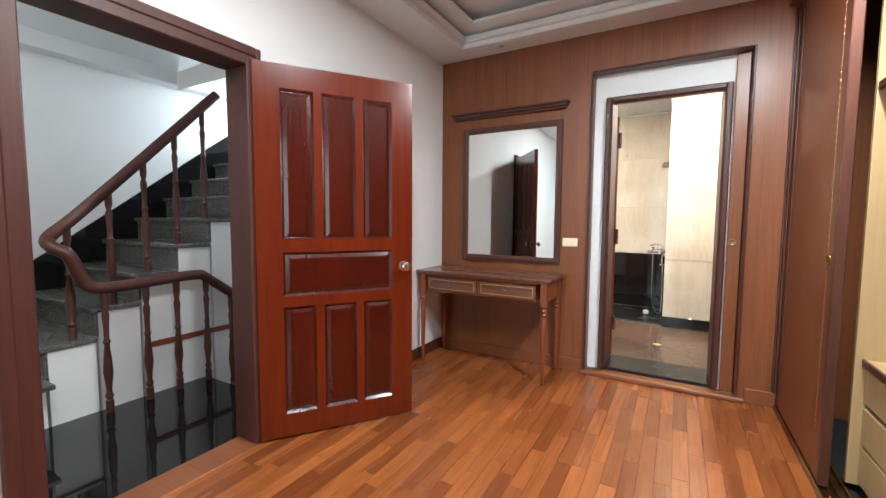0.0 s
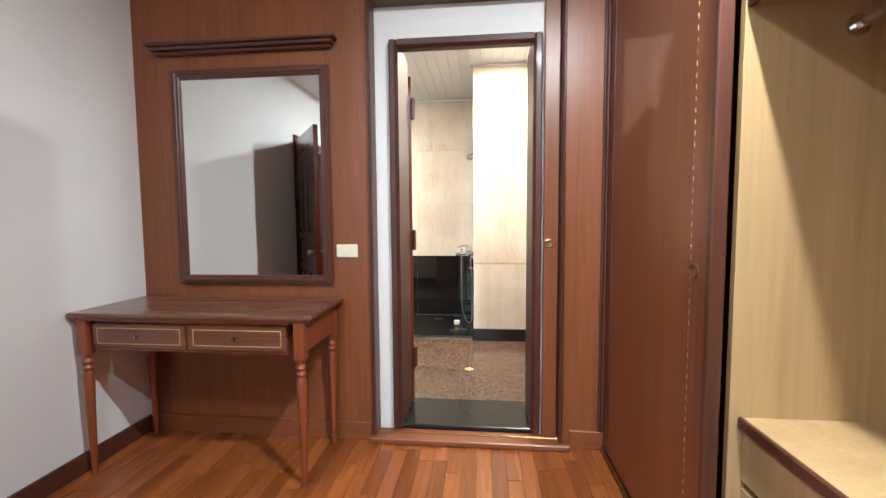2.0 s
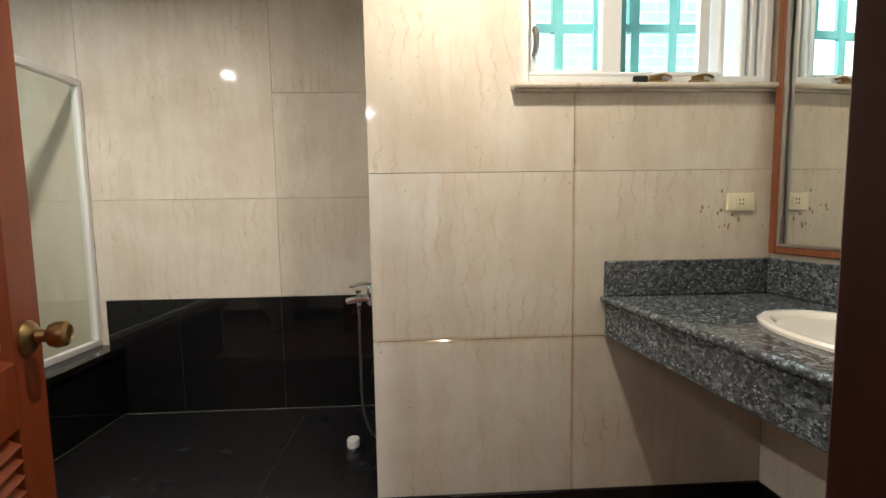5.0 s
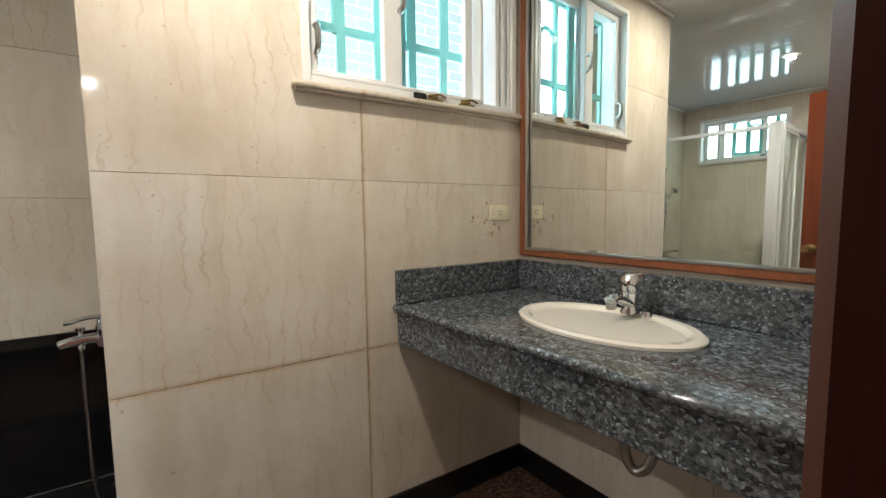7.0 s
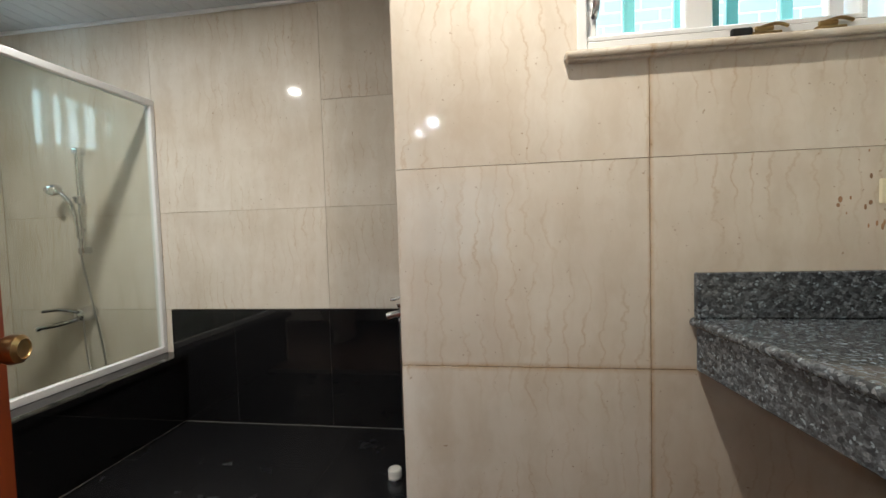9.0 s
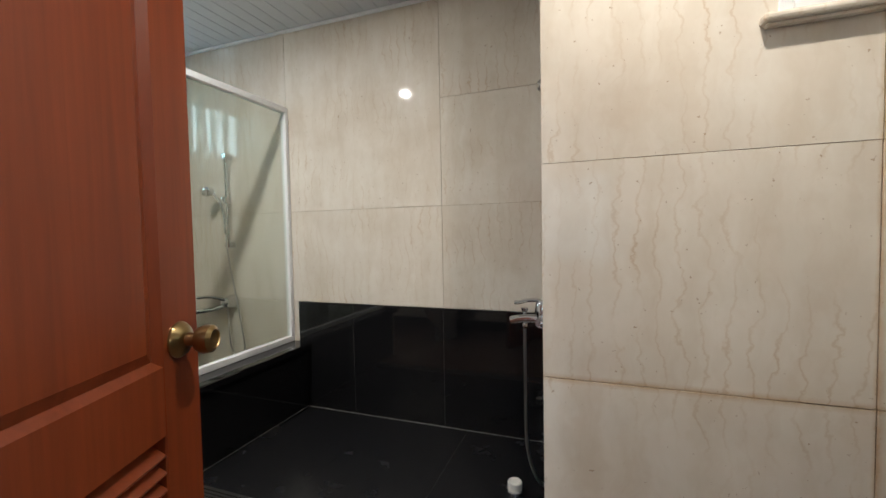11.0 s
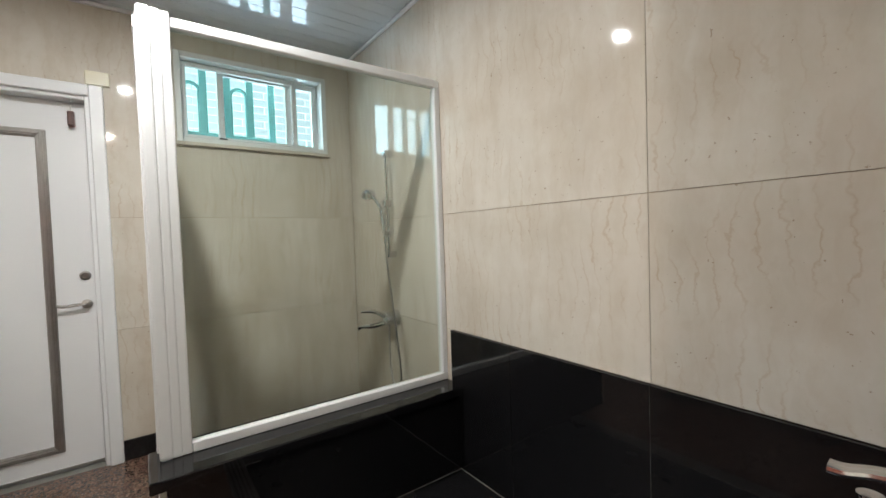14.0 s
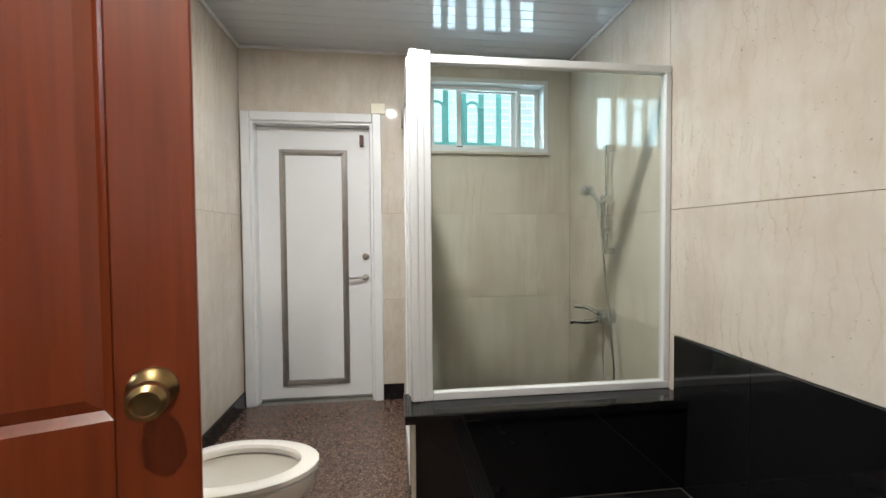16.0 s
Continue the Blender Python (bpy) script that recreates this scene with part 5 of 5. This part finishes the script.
for dx, dy in ((0.39, 4.22), (-1.6, 4.45)):
    d = empty("downlight", dx, dy, CZ)
    tagged(d, "small round recessed downlight, lit warm", "lamp", "bathroom downlights")
    lathe("ring", [(0.05, 0.0), (0.052, -0.006), (0.068, -0.006), (0.07, 0.0)], "alu", d, None, 28)
    lathe("diffuser", [(0.05, 0.003), (0.03, -0.004), (0, -0.005)], "lamp", d, None, 24)

# ---- slabs, tiles and planks ----
SHARED = {}


def piece(name, w, d, h, mat, parent, x, y, z, bev=0.0012):
    """A slab w by d by h with its lower corner at (x, y, z); alike pieces share one mesh."""
    key = (name, round(w, 4), round(d, 4), round(h, 4), mat)
    if key not in SHARED:
        bm = bmesh.new()
        add_box(bm, 0, w, 0, d, 0, h, bev)
        me = bpy.data.meshes.new(name)
        bm.to_mesh(me)
        bm.free()
        me.materials.append(MAT[mat])
        SHARED[key] = me
    ob = new(name, SHARED[key])
    ob.location = (x, y, z)
    ob.parent = bpy.data.objects[parent]
    return ob


GAP = 0.002


def slabs(parent, axis, at, us, zs, mat, holes=(), t=T):
    """Slabs on a wall: axis 'y' or 'x' the wall's normal, at the low side of the slab's thickness."""
    for a, b in zip(us, us[1:]):
        for c, d in zip(zs, zs[1:]):
            hs = [h for h in holes if h[0] < b - 1e-6 and h[1] > a + 1e-6 and h[2] < d - 1e-6 and h[3] > c + 1e-6]
            clipped = [(max(h[0], a), min(h[1], b), max(h[2], c), min(h[3], d)) for h in hs]
            if hs:
                bm = bmesh.new()
                for p, q, r, s in pieces_of_wall(a + GAP / 2, b - GAP / 2, c + GAP / 2, d - GAP / 2, clipped):
                    if q - p > 0.005 and s - r > 0.005:
                        add_box(bm, *((p, q, at, at + t) if axis == "y" else (at, at + t, p, q)), r, s)
                if len(bm.faces):
                    finish("slab", bm, mat, bpy.data.objects[parent])
                else:
                    bm.free()
                continue
            for p, q, r, s in [(a, b, c, d)]:
                w, h = q - p - GAP, s - r - GAP
                if axis == "y":
                    piece("slab", w, t, h, mat, parent, p + GAP / 2, at, r + GAP / 2)
                else:
                    piece("slab", t, w, h, mat, parent, at, p + GAP / 2, r + GAP / 2)


ZS = [FZ, 0.807, 1.466, 2.125, CZ]
slabs("wall_bath_stub", "y", YB, [0.03, 0.83, XE], ZS, "marble", [(0.62, 1.6, 1.795, 2.56)])
slabs("wall_bath_recess_east", "x", 0.03, [YB + T, 5.35, YN], [0.79, 1.43, 2.09, CZ], "marble")
slabs("wall_bath_recess_east", "x", 0.03, [YB + T, 5.35, YN], [FZ, 0.79], "black")
slabs("wall_bath_north", "y", YN, [XW, -1.87, -0.70], [0.79, 1.43, CZ], "marble")
slabs("wall_bath_north", "y", YN, [-0.70, 0.03], [0.79, 1.43, 2.09, CZ], "marble")
box("backing", -1.80, 0.03, YN - 0.012, YN + T, FZ, 0.785, "darkgrout", bpy.data.objects["wall_bath_north"], 0)
slabs("wall_bath_north", "y", YN - 0.015, [-1.80, -1.35, -0.70, 0.03], [FZ, 0.79], "black", (), 0.02)
slabs("wall_bath_north", "y", YN, [XW, -1.80], [FZ, 0.79], "marble")
slabs("wall_bath_west", "x", XW - T, [3.345, 4.55, YN], [FZ, 0.82, 1.48, CZ], "marble", [(3.40, 4.33, 0.0, 2.2), (4.72, 5.69, 1.96, 2.53)])
slabs("wall_bath_south", "y", YS - T, [XW, -1.2, 0.2, XE], [FZ, 1.466, CZ], "marble", [(-0.40, 0.45, 0, 2.31)])
slabs("wall_bath_east", "x", XE, [3.27, 3.9, YB], ZS, "marble")


def floor_tiles(parent, xs, ys, z, mat):
    for a, b in zip(xs, xs[1:]):
        for c, d in zip(ys, ys[1:]):
            piece("tile", b - a - GAP, d - c - GAP, 0.02, mat, parent, a + GAP / 2, c + GAP / 2, z - 0.02, 0.0008)


floor_tiles("floor_bath_base", [XW, -2.40, -1.596, -0.792, 0.013, 0.817, XE + 0.12], [3.345, 3.99, 4.53], FZ, "brownfloor")
floor_tiles("floor_bath_base", [-1.74, -0.792, 0.02], [4.53, 4.83], FZ, "brownfloor")
floor_tiles("floor_bath_base", [0.02, 0.817, XE + 0.12], [4.53, YB], FZ, "brownfloor")
floor_tiles("floor_bath_base", [XW, -2.40, -1.74], [4.53, 4.62], FZ, "brownfloor")
floor_tiles("floor_bath_base", [XW, -2.48, -1.9], [4.62, 5.25, YN], FZ, "blackfloor")
floor_tiles("floor_bath_base", [-1.74, -1.15, -0.55, 0.03], [4.93, 5.40, YN], FZ, "blackfloor")
for i, x in enumerate((0.013,)):
    s = 0.042
    bm = bmesh.new()
    vs = [bm.verts.new((x + s * a, 3.99 + s * b, FZ + h)) for h in (0.0, 0.0015) for a, b in ((1, 0), (0, 1), (-1, 0), (0, -1))]
    bm.faces.new(vs[4:])
    for k in range(4):
        bm.faces.new((vs[k], vs[(k + 1) % 4], vs[4 + (k + 1) % 4], vs[4 + k]))
    ob = finish("inset", bm, "diamond", bpy.data.objects["floor_bath_base"])

structure(boxes("trim_recess_grout", [(-1.735, 0.028, YN - 0.0185, YN - 0.0155, FZ, FZ + 0.003), (-1.738, -1.735, 4.94, YN - 0.0155, FZ, FZ + 0.003)], "darkgrout", None, 0),
          "grey grout line round the shower floor", "grout")
rng = random.Random(3)
for i in range(16):
    r = 0.002 + 0.0045 * rng.random() ** 2
    cx_, cz_ = 1.41 + rng.gauss(0, 0.045), 1.29 + rng.gauss(0, 0.05)
    lathe("chip", [(r, 0.0), (r * 0.8, 0.0008), (0, 0.0009)], "rust", bpy.data.objects["wall_bath_stub"], pose(cx_, YB, cz_, 90, 0, 0) @ Matrix.Diagonal((1, rng.uniform(1, 2.6), 1, 1)), 8)

# parquet strips: the stretch in view as single planks, the rest joined
rng = random.Random(7)
rest = bmesh.new()
PW = 0.074
count = 0
row = 0
x = WX
while x < 0.735:
    w = min(PW, 0.74 - x)
    y = -2.7 - rng.random() * 0.4
    while y < 2.97:
        ln = rng.choice((0.36, 0.45, 0.45, 0.54, 0.63))
        y0, y1 = max(y, -2.7), min(y + ln, 2.97)
        if y1 - y0 > 0.02:
            if y0 > 0.55 and y0 < 2.95 and count < 300 and abs(y1 - y0 - ln) < 1e-6:
                piece("plank", w - 0.0012, ln - 0.0012, 0.008, "parquet", "floor_bedroom_base", x + 0.0006, y0, -0.008 + rng.random() * 0.0004, 0.0006)
                count += 1
            else:
                o = Vector((0, 0, rng.random() * 0.0004))
                add_box(rest, x + 0.0006, x + w - 0.0006, y0, y1 - 0.0012, -0.008, 0 + o.z)
        y += ln
    x += PW
    row += 1
tagged(finish("planks", rest, "parquet_rest", bpy.data.objects["floor_bedroom_base"]), kind="stuff")
